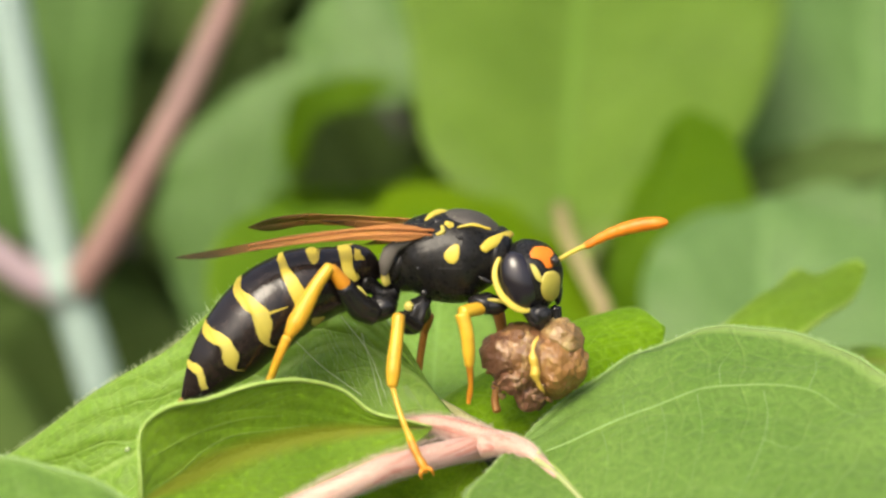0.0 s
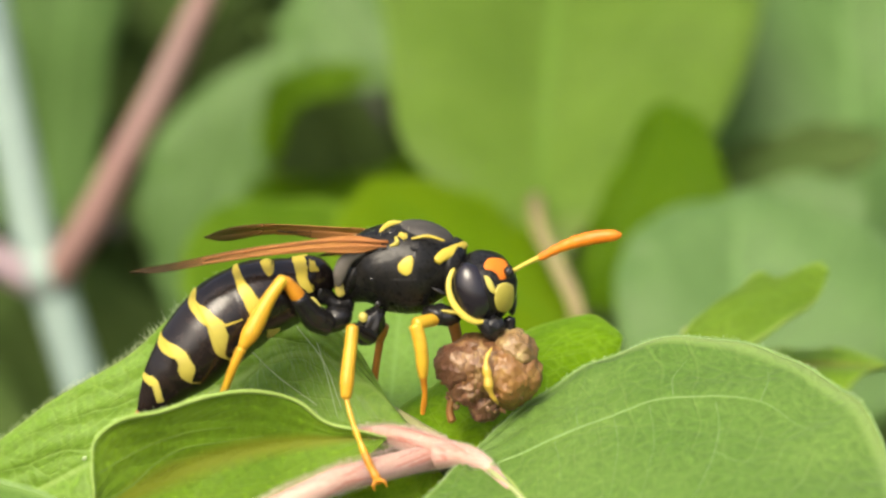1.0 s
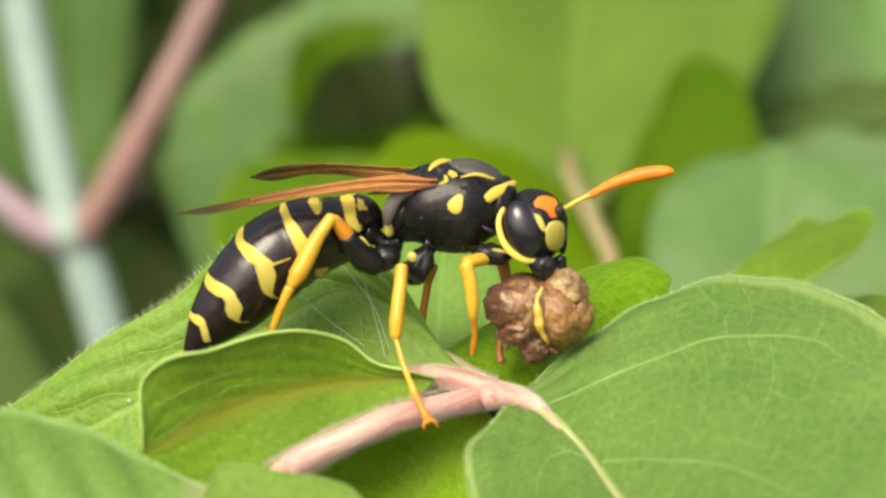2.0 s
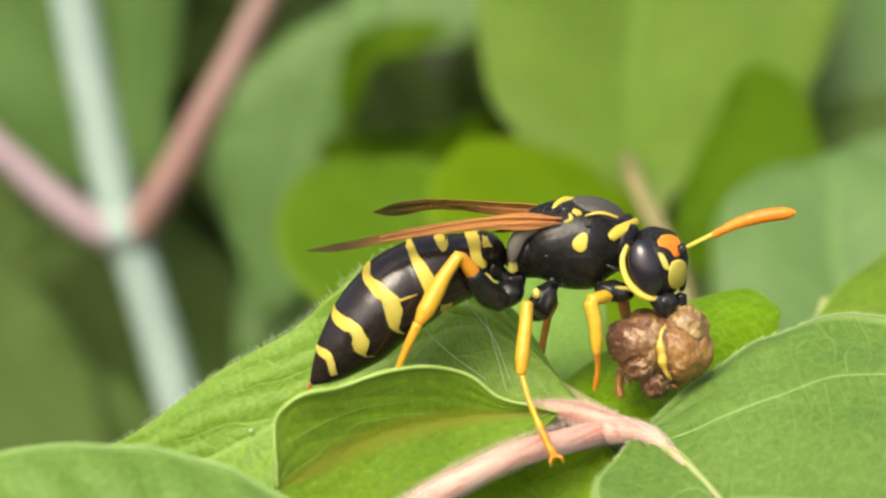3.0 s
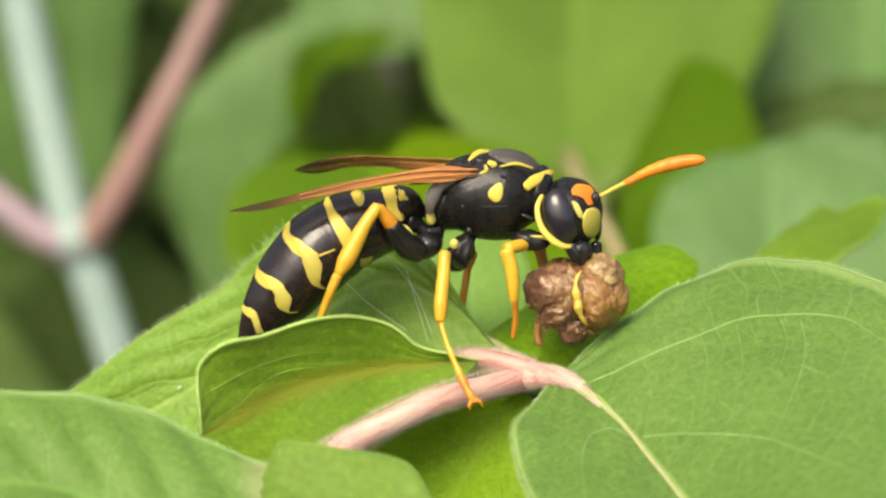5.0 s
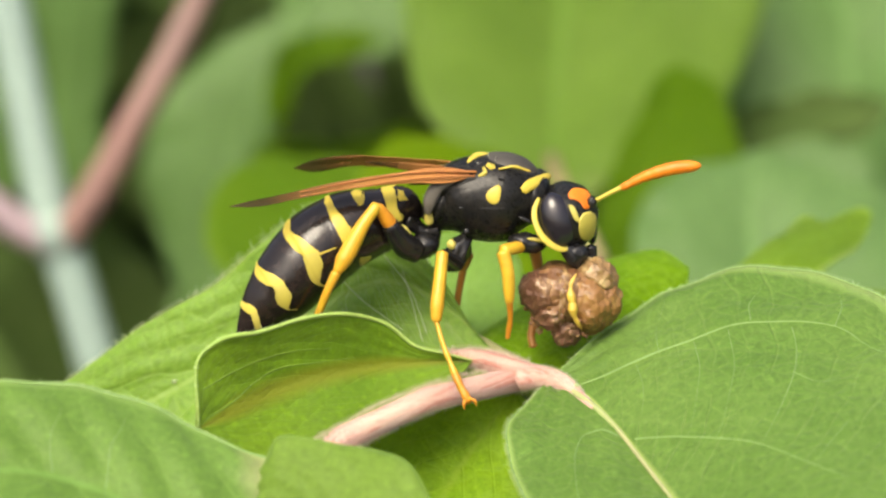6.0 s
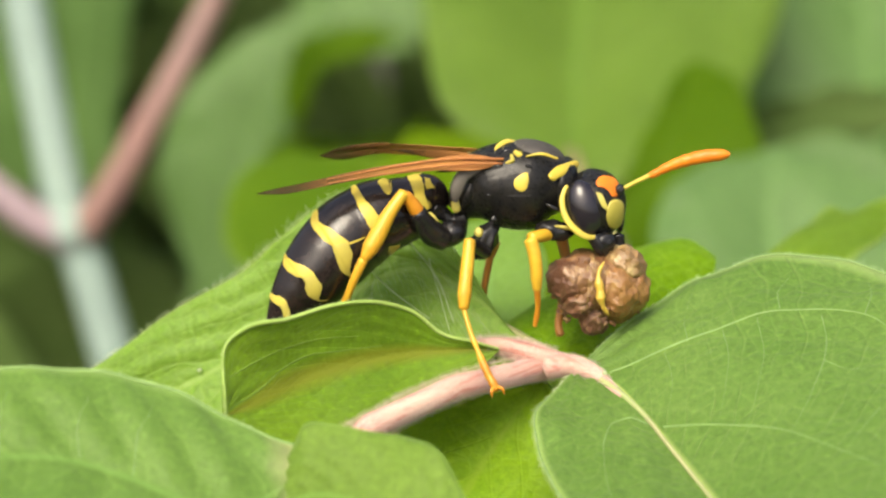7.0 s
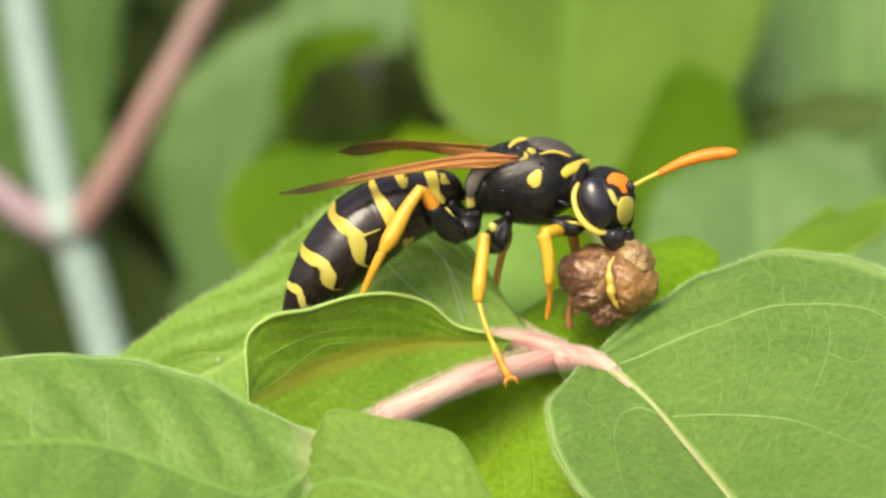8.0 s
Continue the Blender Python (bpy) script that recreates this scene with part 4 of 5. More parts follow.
back_leaf(broad_leaved_shoot, [(10.09, 67.82, -19.81), (5.96, 70.40, -18.15), (0.77, 74.45, -14.81), (-1.52, 76.98, -13.38), (-4.24, 78.38, -11.99)],
          [(9.11, 74.24, -15.93), (5.79, 77.47, -13.86), (2.35, 79.43, -12.46), (-1.16, 80.14, -11.68)],
          [(7.56, 63.44, -24.65), (0.02, 63.42, -24.65), (-5.15, 69.14, -18.62), (-6.09, 75.73, -13.91)], LEAF_LOBED, "lobed green leaf")
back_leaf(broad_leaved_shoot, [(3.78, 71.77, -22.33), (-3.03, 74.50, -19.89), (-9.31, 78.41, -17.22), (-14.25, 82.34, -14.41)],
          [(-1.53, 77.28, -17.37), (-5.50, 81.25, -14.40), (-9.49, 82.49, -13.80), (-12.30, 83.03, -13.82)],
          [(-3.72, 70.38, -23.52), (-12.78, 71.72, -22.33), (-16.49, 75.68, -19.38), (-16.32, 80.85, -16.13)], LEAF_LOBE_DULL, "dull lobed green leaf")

bluish_shoot = back_shoot("bluish_shoot", "shoot with dull bluish-green leaves, out of focus", (70, 95),
    [(24.68, 85.78, -30.97), (26.74, 83.78, -40.63)],
    [0.9, 1.1, 1.5], STEM_TAN)
back_leaf(bluish_shoot, [(22.01, 66.53, -26.28), (21.56, 69.62, -22.16), (20.85, 73.98, -17.42), (21.86, 79.49, -12.51)],
          [(14.68, 66.95, -24.12), (12.65, 71.19, -19.87), (13.44, 75.41, -15.79), (16.62, 78.09, -13.78)],
          [(29.34, 66.70, -25.56), (34.56, 69.90, -21.07), (32.05, 75.48, -15.79), (25.89, 78.22, -13.29)], LEAF_PALE, "dull bluish-green leaf")
back_leaf(bluish_shoot, [(35.28, 100.70, -24.23), (34.26, 106.54, -17.70), (34.46, 114.93, -9.79), (34.95, 126.13, 0.86)],
          [(30.67, 108.85, -17.33), (23.57, 111.12, -16.11), (22.89, 114.56, -9.37), (25.64, 119.18, -1.93)],
          [(44.00, 111.52, -20.98), (44.93, 116.53, -7.66)], LEAF_BLUE, "dull bluish-green leaf")
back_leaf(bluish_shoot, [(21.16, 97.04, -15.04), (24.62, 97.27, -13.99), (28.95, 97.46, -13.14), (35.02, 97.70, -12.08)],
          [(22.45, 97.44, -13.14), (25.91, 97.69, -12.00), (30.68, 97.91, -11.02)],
          [(24.04, 95.85, -15.91), (28.79, 95.98, -15.37), (33.52, 96.32, -13.81)], LEAF_SHADE_TONE, "dark brownish-green leaf")
back_leaf(bluish_shoot, [(20.49, 90.67, -21.12), (23.86, 91.28, -18.23), (27.65, 91.72, -16.16), (32.29, 92.00, -14.93)],
          [(21.25, 92.42, -17.61), (24.00, 92.95, -15.12), (28.24, 93.20, -14.00)],
          [(24.56, 89.37, -22.55), (29.60, 89.90, -20.08), (32.11, 90.50, -17.20)], LEAF_PALE, "dull bluish-green leaf")
back_leaf(bluish_shoot, [(11.54, 21.88, -12.87), (14.28, 23.18, -11.59), (17.34, 24.43, -10.55), (22.40, 24.50, -10.29)],
          [(13.99, 25.33, -11.06), (17.90, 26.59, -9.98)],
          [(14.30, 20.77, -13.36), (18.72, 21.15, -11.58)], LEAF_BRIGHT, "green leaf behind")

young_shoot = back_shoot("young_shoot", "young shoot with a small wavy leaf", (14, 30),
    [(12.85, 22.84, -8.25), (11.64, 23.28, -11.07), (10.59, 22.09, -16.77)],
    [0.4, 0.5, 0.7, 1.0], STEM_TAN)
back_leaf(young_shoot, [(11.70, 18.85, -7.81), (14.31, 20.10, -6.75), (16.83, 21.76, -6.18), (19.19, 23.38, -5.79)],
          [(12.83, 20.52, -7.16), (14.11, 21.69, -6.43), (15.42, 23.36, -5.79), (16.12, 23.91, -5.63), (16.78, 23.38, -5.74), (18.12, 23.95, -5.46), (18.91, 23.96, -5.46)],
          [(12.86, 18.24, -8.31), (15.45, 18.85, -7.86), (17.32, 20.53, -7.16), (18.67, 22.23, -6.36)], LEAF_WAVY, "small wavy green leaf")

far_shoot = back_shoot("far_shoot", "shoot with muted green leaves, far out of focus", (-30, 135),
    [(-12.57, 138.30, -26.30), (-12.57, 136.17, -36.57), (-13.61, 132.97, -51.99)],
    [1.2, 1.3, 1.4, 1.8], STEM_TAN)
back_leaf(far_shoot, [(-21.66, 128.85, -38.23), (-20.10, 130.68, -29.41), (-17.00, 132.78, -19.35), (-10.32, 134.89, -9.31)],
          [(-24.72, 131.22, -31.65), (-26.56, 132.69, -24.57), (-25.41, 133.84, -19.02), (-21.07, 134.82, -14.38), (-14.98, 135.57, -10.86)],
          [(-16.98, 128.57, -34.71), (-15.02, 130.56, -25.18), (-14.30, 131.91, -18.67), (-12.09, 133.25, -12.27)], LEAF_BLUE, "dull bluish-green leaf")
back_leaf(far_shoot, [(-37.55, 144.83, -29.85), (-36.37, 145.18, -23.26), (-34.61, 144.61, -11.29), (-32.67, 145.83, 4.41)],
          [(-44.96, 145.03, -28.77), (-48.04, 144.59, -25.91), (-50.84, 145.56, -11.37), (-45.57, 145.72, -0.80)],
          [(-32.86, 144.20, -28.04), (-31.64, 144.54, -21.49), (-30.55, 145.09, -13.95), (-28.86, 145.77, -0.85)], LEAF_BLUE, "muted green leaf")
back_leaf(far_shoot, [(-17.83, 127.09, -56.62), (-19.27, 130.64, -44.39), (-20.43, 133.85, -38.77), (-20.81, 137.08, -33.04)],
          [(-23.39, 128.15, -51.40), (-24.57, 132.01, -42.61), (-23.66, 135.45, -35.91)],
          [(-12.52, 128.57, -49.58), (-14.61, 132.47, -40.57), (-17.32, 135.79, -34.37)], LEAF_BLUE, "muted green leaf")
back_leaf(far_shoot, [(-13.92, 121.57, -19.29), (-13.14, 122.46, -14.99), (-10.10, 123.05, -12.22), (-4.14, 123.37, -10.79)],
          [(-14.72, 122.80, -15.79), (-13.64, 123.60, -11.96), (-9.38, 123.98, -10.19)],
          [(-12.83, 121.58, -16.82), (-11.46, 122.18, -13.95), (-7.41, 122.47, -12.62)], LEAF_OLIVE, "olive green leaf")
back_leaf(far_shoot, [(-1.52, 129.47, -25.73), (-6.06, 130.07, -22.73), (-11.10, 130.09, -22.58), (-16.61, 129.19, -21.89)],
          [(-2.15, 129.72, -19.56), (-5.20, 129.48, -20.70), (-9.10, 129.32, -21.39), (-14.12, 129.34, -21.19)],
          [(-6.06, 128.87, -28.52), (-12.13, 129.06, -27.52), (-16.15, 129.66, -24.57)], LEAF_OLIVE, "olive green leaf")
back_leaf(far_shoot, [(-12.60, 141.77, -5.65), (-10.40, 139.14, -8.53), (-7.21, 137.42, -11.90), (-4.04, 135.90, -14.39)],
          [(-9.44, 142.41, -2.62), (-2.83, 139.37, -7.51), (-2.34, 136.45, -11.76)],
          [(-14.65, 140.91, -9.76), (-12.49, 138.20, -13.02), (-8.24, 135.85, -14.54)], LEAF_BLUE, "muted green leaf")

# dense foliage closing the view, its deep shade painted into the leaf colour
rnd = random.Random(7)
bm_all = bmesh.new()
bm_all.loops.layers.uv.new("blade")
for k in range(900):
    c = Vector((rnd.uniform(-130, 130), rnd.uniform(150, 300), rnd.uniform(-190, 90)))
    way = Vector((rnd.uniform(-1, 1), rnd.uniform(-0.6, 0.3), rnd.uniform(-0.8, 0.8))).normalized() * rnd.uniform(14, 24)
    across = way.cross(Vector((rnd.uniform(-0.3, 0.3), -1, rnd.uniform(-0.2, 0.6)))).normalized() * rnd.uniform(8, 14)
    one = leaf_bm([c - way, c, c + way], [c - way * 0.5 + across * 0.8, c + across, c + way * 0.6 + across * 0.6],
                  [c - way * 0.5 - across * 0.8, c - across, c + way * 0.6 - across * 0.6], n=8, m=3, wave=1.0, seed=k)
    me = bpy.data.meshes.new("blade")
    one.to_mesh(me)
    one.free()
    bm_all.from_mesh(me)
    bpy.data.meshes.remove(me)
tagged(part("shade_toned_foliage", bm_all, LEAF_SHADE_TONE), "dense foliage with deep shade painted into its dark green", "foliage", kind="stuff")

# ---- the wasp ----
wasp = thing("wasp", NEST, "black and yellow paper wasp with amber wings chewing prey", "wasp")

thorax = Loft([(-2.51, 1.91, -1.58), (-1.87, 2.03, -1.02), (-0.85, 2.12, -0.60), (0.22, 2.14, -0.54), (1.28, 2.14, -0.54), (2.13, 2.11, -0.69)],
              [(0.37, 0.42), (1.17, 1.21), (1.67, 1.67), (1.75, 1.79), (1.37, 1.46), (0.62, 0.71)])
thorax_ob = part("thorax", thorax.bm(), BLACK_DULL, wasp, "black thorax, finely pitted")
part("yellow_mark", thorax.spot(0.572, 0.06, 0.058, 0.215, 0.015, lean=0.016), YELLOW, thorax_ob, "bright yellow flank spot")
part("collar", blob_bm((1.67, 2.15, -0.48), (0.60, 1.42, 1.12), 14, 0.04, 2.0), BLACK_DULL, thorax_ob, "black collar plate")
part("yellow_mark", tube_bm([P(p) for p in ((1.16, 0.65, 0.05), (1.35, 0.84, 0.18), (1.73, 1.15, 0.33), (2.05, 1.57, 0.40), (2.25, 2.03, 0.39))], [0.17, 0.23, 0.19, 0.17, 0.12], n=24, squash=0.45), YELLOW, thorax_ob, "yellow collar stripe")
for u0, u1, a0, a1, lean in ((0.10, 0.40, -0.95, 0.25, 0.05), (0.45, 0.76, -1.0, -0.22, -0.06), (0.60, 0.80, -0.10, 0.75, 0.05), (0.22, 0.42, 0.40, 0.95, 0.03)):
    def plate(a, u0=u0, u1=u1, a0=a0, a1=a1, lean=lean):
        x = (a - a0) / (a1 - a0)
        inset = 0.05 * (abs(2 * x - 1) ** 4)
        return u0 + inset + lean * x, u1 - inset + lean * x
    part("side_plate", thorax.band(plate, a0, a1, 0.011, n=24, m=14), BLACK_DULL, thorax_ob, "black side plate")
part("ridge", tube_bm([P(p) for p in [(-2.53, 0.82, -0.93), (-2.43, 0.78, -0.37), (-2.20, 0.82, 0.06), (-1.55, 0.88, 0.34)]], [0.12, 0.26, 0.28, 0.22, 0.08], n=24, squash=0.6, lumps=0.1), GREY_DULL, thorax_ob, "grey downy ridge")
# glossy bumps added only to give the flank its glints
for at, size, lean in (((-1.25, 0.19, -0.56), (0.10, 0.05, 0.06), 20), ((-1.03, 0.20, -1.49), (0.11, 0.07, 0.12), -20), ((0.30, 0.67, 0.49), (0.16, 0.07, 0.07), 30), ((1.24, 0.50, -1.07), (0.30, 0.08, 0.08), 25)):
    part("knob", blob_bm(at, size, lean, 0.2, 2.0, seg=16), BLACK, thorax_ob, "small glossy black bump added to catch a glint")
part("rear_plate", blob_bm((-1.96, 1.90, -0.77), (0.46, 1.10, 0.88), 24, 0.05, 2.0), BLACK_DULL, thorax_ob, "black rear plate")
part("yellow_mark", tube_bm([P(p) for p in ((0.21, 0.94, 0.83), (0.76, 1.01, 0.92), (1.43, 1.03, 0.74))], [0.04, 0.07, 0.04], n=12, sides=8), YELLOW, thorax_ob, "thin yellow line")
part("yellow_mark", tube_bm([P(p) for p in ((-1.01, 1.50, 0.84), (-0.84, 1.75, 1.05), (-0.51, 2.08, 1.16), (-0.17, 2.28, 1.15))], [0.08, 0.12, 0.15, 0.08], n=20, sides=10), YELLOW, thorax_ob, "yellow mark on the back")
part("yellow_mark", blob_bm((-0.06, 1.24, 0.79), (0.27, 0.25, 0.17), 45, 0.2, 2.0), YELLOW, thorax_ob, "yellow mark on the back")
part("yellow_mark", blob_bm((-2.45, 1.23, -1.15), (0.21, 0.17, 0.33), 5), PALE_YELLOW, thorax_ob, "pale yellow mark")
part("back_plate", blob_bm((0.60, 2.36, 0.54), (1.25, 1.29, 0.69), 12), GREY_DARK, thorax_ob, "domed dull grey back plate")
part("wing_base", blob_bm((-1.09, 1.28, 0.52), (0.46, 0.29, 0.19), -10, 0.2, 2.0), WING_VEIN, thorax_ob, "amber wing base")
part("wing_base", blob_bm((-0.50, 1.55, 0.85), (0.31, 0.25, 0.25), 20, 0.15, 2.0), BLACK, thorax_ob, "black knob above the wing")
part("yellow_mark", tube_bm([P(p) for p in ((-0.58, 0.88, 0.56), (-0.33, 0.88, 0.69), (-0.38, 1.05, 0.87))], [0.06, 0.10, 0.06], n=12, sides=8), PALE_YELLOW, thorax_ob, "pale curved mark at the wing base")
part("wing_base", blob_bm((-1.77, 1.31, -0.04), (0.50, 0.42, 0.25), -30, 0.1), BLACK_DULL, thorax_ob, "grey ridge below the wing")
part("coxa", blob_bm((-1.33, 1.10, -2.53), (0.48, 0.50, 0.79), 24, 0.2, 2.0), BLACK, thorax_ob, "glossy black hip")
part("coxa", blob_bm((1.35, 0.81, -2.05), (0.75, 0.50, 0.40), 10, 0.15, 2.0), BLACK, thorax_ob, "glossy black hip")
part("coxa", blob_bm((-2.71, 1.35, -2.33), (0.71, 0.58, 0.50), -20, 0.1), BLACK, thorax_ob, "glossy black hip")
part("yellow_mark", blob_bm((-1.60, 0.63, -2.10), (0.17, 0.12, 0.19), -20, 0.2, 2.0), PALE_YELLOW, thorax_ob, "pale yellow mark")
part("yellow_mark", blob_bm((1.72, 0.42, -1.85), (0.42, 0.12, 0.08), 8), PALE_YELLOW, thorax_ob, "pale mark on the hip")
part("neck", tube_bm([P(p) for p in ((1.54, 1.98, -0.83), (2.24, 1.85, -0.98), (2.66, 1.73, -1.04))], [0.71, 0.62, 0.62], n=10), BLACK_DULL, wasp)
part("waist", tube_bm([P(p) for p in ((-2.13, 1.87, -1.79), (-2.60, 1.84, -1.90), (-2.98, 1.89, -1.65), (-3.30, 1.93, -1.48))], [0.42, 0.27, 0.29, 0.54], n=16), BLACK, wasp, "narrow black waist")

abdomen = Loft([(-2.75, 1.97, -1.30), (-3.12, 1.99, -1.01), (-3.56, 1.99, -0.86), (-4.04, 1.91, -1.06), (-4.54, 1.81, -1.33), (-5.89, 1.60, -1.75), (-6.70, 1.43, -2.24),
                (-7.46, 1.23, -2.89), (-8.30, 0.97, -3.76), (-9.02, 0.75, -4.53), (-9.56, 0.59, -5.10), (-10.08, 0.44, -5.60)],
               [(r, r * 1.02) for r in (0.11, 0.67, 0.98, 1.27, 1.40, 1.49, 1.55, 1.58, 1.53, 1.44, 1.34, 1.14, 0.90, 0.57, 0.10)],
               steps=(0.140, 0.365, 0.520, 0.710, 0.882), step=0.035, tilt=0.045)
abdomen_ob = part("abdomen", abdomen.bm(rings=220, sides=96), BROWN_BLACK, wasp, "glossy dark brown-black banded abdomen", origin=P((-2.81, 1.94, -1.44)))

# yellow bands along the rims, paler lobes below them, and spots: front edge and rear edge of each
TOP = math.pi / 2
def mark(name, mat, text, front, rear):
    """A mark on both flanks of the abdomen, between its front edge and its rear edge."""
    for far in (False, True):
        part(name, abdomen.ribbon(front, rear, far=far), mat, abdomen_ob, text)


mark("yellow_band", YELLOW, "yellow band", [(0.106, TOP), (0.108, 1.22), (0.112, 0.30), (0.122, -0.05), (0.075, -0.75)], [(0.135, TOP), (0.146, 0.9), (0.154, 0.48), (0.168, 0.01), (0.150, -0.50)])
mark("yellow_band", YELLOW, "yellow band", [(0.359, TOP), (0.359, 1.09), (0.359, 0.58), (0.347, 0.30), (0.336, -0.04), (0.344, -0.32), (0.390, -0.50)], [(0.372, TOP), (0.380, 1.20), (0.389, 0.72), (0.394, 0.45), (0.400, 0.09), (0.407, -0.20), (0.417, -0.46)])
mark("yellow_band", YELLOW, "yellow band", [(0.500, TOP), (0.506, 1.21), (0.527, 0.92), (0.517, 0.53), (0.510, 0.21), (0.500, -0.08)], [(0.525, TOP), (0.558, 1.13), (0.568, 0.75), (0.573, 0.45), (0.568, 0.18)])
mark("yellow_band", YELLOW, "yellow band", [(0.699, TOP), (0.708, 0.83), (0.695, 0.42), (0.690, 0.11), (0.698, -0.02)], [(0.716, TOP), (0.746, 1.23), (0.757, 0.79), (0.752, 0.46), (0.742, 0.26)])
mark("yellow_band", YELLOW, "yellow band", [(0.868, TOP), (0.863, 0.96), (0.850, 0.42), (0.857, 0.18)], [(0.884, TOP), (0.894, 1.08), (0.892, 0.59), (0.889, 0.42)])
mark("yellow_mark", PALE_YELLOW, "pale yellow lobe below the band", [(0.282, -1.02), (0.290, -1.25), (0.325, -1.42)], [(0.351, -0.84), (0.380, -1.02), (0.378, -1.25)])
mark("yellow_mark", PALE_YELLOW, "pale yellow lobe below the band", [(0.505, -0.02), (0.512, -0.14), (0.524, -0.30), (0.556, -0.46), (0.583, -0.58), (0.583, -0.95)], [(0.566, 0.22), (0.577, 0.08), (0.590, -0.04), (0.610, -0.28), (0.617, -0.46), (0.612, -0.72)])
mark("yellow_mark", PALE_YELLOW, "pale yellow lobe below the band", [(0.699, 0.04), (0.704, -0.10), (0.713, -0.32), (0.742, -0.46), (0.756, -0.52), (0.742, -0.85)], [(0.742, 0.30), (0.751, 0.14), (0.768, 0.02), (0.784, -0.18), (0.782, -0.37), (0.772, -0.62)])
mark("yellow_mark", PALE_YELLOW, "pale yellow lobe below the band", [(0.858, 0.22), (0.866, 0.06), (0.882, -0.21), (0.900, -0.60)], [(0.888, 0.44), (0.895, 0.22), (0.907, 0.02), (0.923, -0.44)])
mark("yellow_mark", YELLOW, "thin yellow spur", [(0.434, -0.19), (0.470, -0.12), (0.510, -0.03)], [(0.438, -0.22), (0.470, -0.17), (0.510, -0.10)])
mark("yellow_mark", YELLOW, "yellow spot", [(0.103, 0.98), (0.094, 0.70), (0.082, 0.34)], [(0.107, 0.93), (0.110, 0.55), (0.112, 0.22)])
mark("yellow_mark", YELLOW, "yellow spot", [(0.235, 1.50), (0.216, 1.25), (0.222, 0.88), (0.252, 0.64), (0.272, 0.56)], [(0.262, 1.52), (0.290, 1.30), (0.297, 0.95), (0.292, 0.73), (0.280, 0.57)])

part("sting_sheath", tube_bm([P(p) for p in ((-10.00, 0.47, -5.52), (-10.16, 0.42, -5.70), (-10.26, 0.38, -5.86))], [0.12, 0.09, 0.04], n=10, sides=10), LEG_FAR, abdomen_ob, "brown tail tip")

# short pale down on the thorax
rnd = random.Random(5)
down = []
for k in range(150):
    u, a = rnd.uniform(0.04, 0.92), rnd.choice((rnd.uniform(-1.5, -0.9), rnd.uniform(0.8, 2.0), rnd.uniform(0.8, 2.0)))
    c = thorax.at(u, a, 0.02)
    down.append((c, (thorax.at(u, a, 0.5) - c).normalized()))
part("down", fuzz_bm(down, 0.13, 0.004, seed=9), FUZZ, thorax_ob, "short pale down")

def head_patch(outline, lift=0.025, n=48, rings=6):
    """A flat mark on the head: an outline in (length, height) laid on the head's rounded side."""
    edge = curve([(x, z, 0.0) for x, z in (*outline, outline[0])], n)[:-1]
    mx, mz = sum(p[0] for p in edge) / n, sum(p[1] for p in edge) / n
    bm = bmesh.new()

    def lay(x, z, rise):
        hx, hz = (x - 2.89) / (1.29 + rise), (z + 1.17) / (1.39 + rise)
        far = math.hypot(hx, hz)
        if far > 0.985:
            hx, hz = hx * 0.985 / far, hz * 0.985 / far
        deep = (1.58 + rise) * math.sqrt(1 - hx * hx - hz * hz)
        return bm.verts.new(P((2.89, 1.71, -1.17)) + (Vector((1, 0, 0)) * hx * (1.29 + rise) - DEPTH_AXIS * deep + Vector((1, 0, 0)).cross(DEPTH_AXIS) * hz * (1.39 + rise)) * MM)
    grid = []
    for k in range(rings):
        f = (1.0, 0.97, 0.80, 0.6, 0.4, 0.2)[k]
        grid.append([lay(mx + (p[0] - mx) * f, mz + (p[1] - mz) * f, -lift if k == 0 else lift) for p in edge])
    for p, q in zip(grid, grid[1:]):
        for i in range(n):
            bm.faces.new((p[i], p[(i + 1) % n], q[(i + 1) % n], q[i]))
    bm.faces.new(grid[-1])
    bmesh.ops.recalc_face_normals(bm, faces=bm.faces)
    return bm


# head with its parts
NECK = P((2.24, 1.84, -1.02))
head = part("head", blob_bm((2.89, 1.71, -1.17), (1.29, 1.58, 1.39), 0, 0.03, 2), BLACK_DULL, wasp, "black head with yellow face marks", origin=NECK)
part("eye", blob_bm((2.47, 0.53, -1.08), (0.68, 0.52, 1.10), -16), EYE, head, "large dark compound eye")
part("eye", blob_bm((3.94, 2.34, -1.57), (0.25, 0.62, 0.87), -5), EYE, head, "large dark compound eye")
part("face_stripe", tube_bm([P(p) for p in ((1.77, 0.82, -0.28), (1.60, 0.57, -0.70), (1.72, 0.28, -1.37), (2.14, 0.13, -1.89), (2.64, 0.13, -2.15), (3.02, 0.28, -2.16))], [0.08, 0.11, 0.12, 0.14, 0.12, 0.06], n=30, squash=0.5), YELLOW, head, "yellow stripe behind the eye")
part("face_stripe", head_patch([(2.87, -0.71), (3.04, -0.75), (3.23, -1.03), (3.32, -1.40), (3.19, -1.36), (3.00, -1.07)]), PALE_YELLOW, head, "pale stripe before the eye")
part("clypeus", head_patch([(3.30, -1.33), (3.43, -1.06), (3.75, -0.97), (3.99, -1.10), (4.04, -1.56), (3.95, -1.98), (3.76, -2.13), (3.44, -2.04), (3.31, -1.77)], 0.05), PALE_YELLOW, head, "yellow face plate")
part("forehead", head_patch([(2.87, -0.31), (3.05, -0.10), (3.37, -0.06), (3.71, -0.17), (3.84, -0.46), (3.78, -0.82), (3.54, -0.90), (3.37, -0.67), (3.13, -0.52), (2.92, -0.48)], 0.04), ORANGE, head, "orange forehead patch")
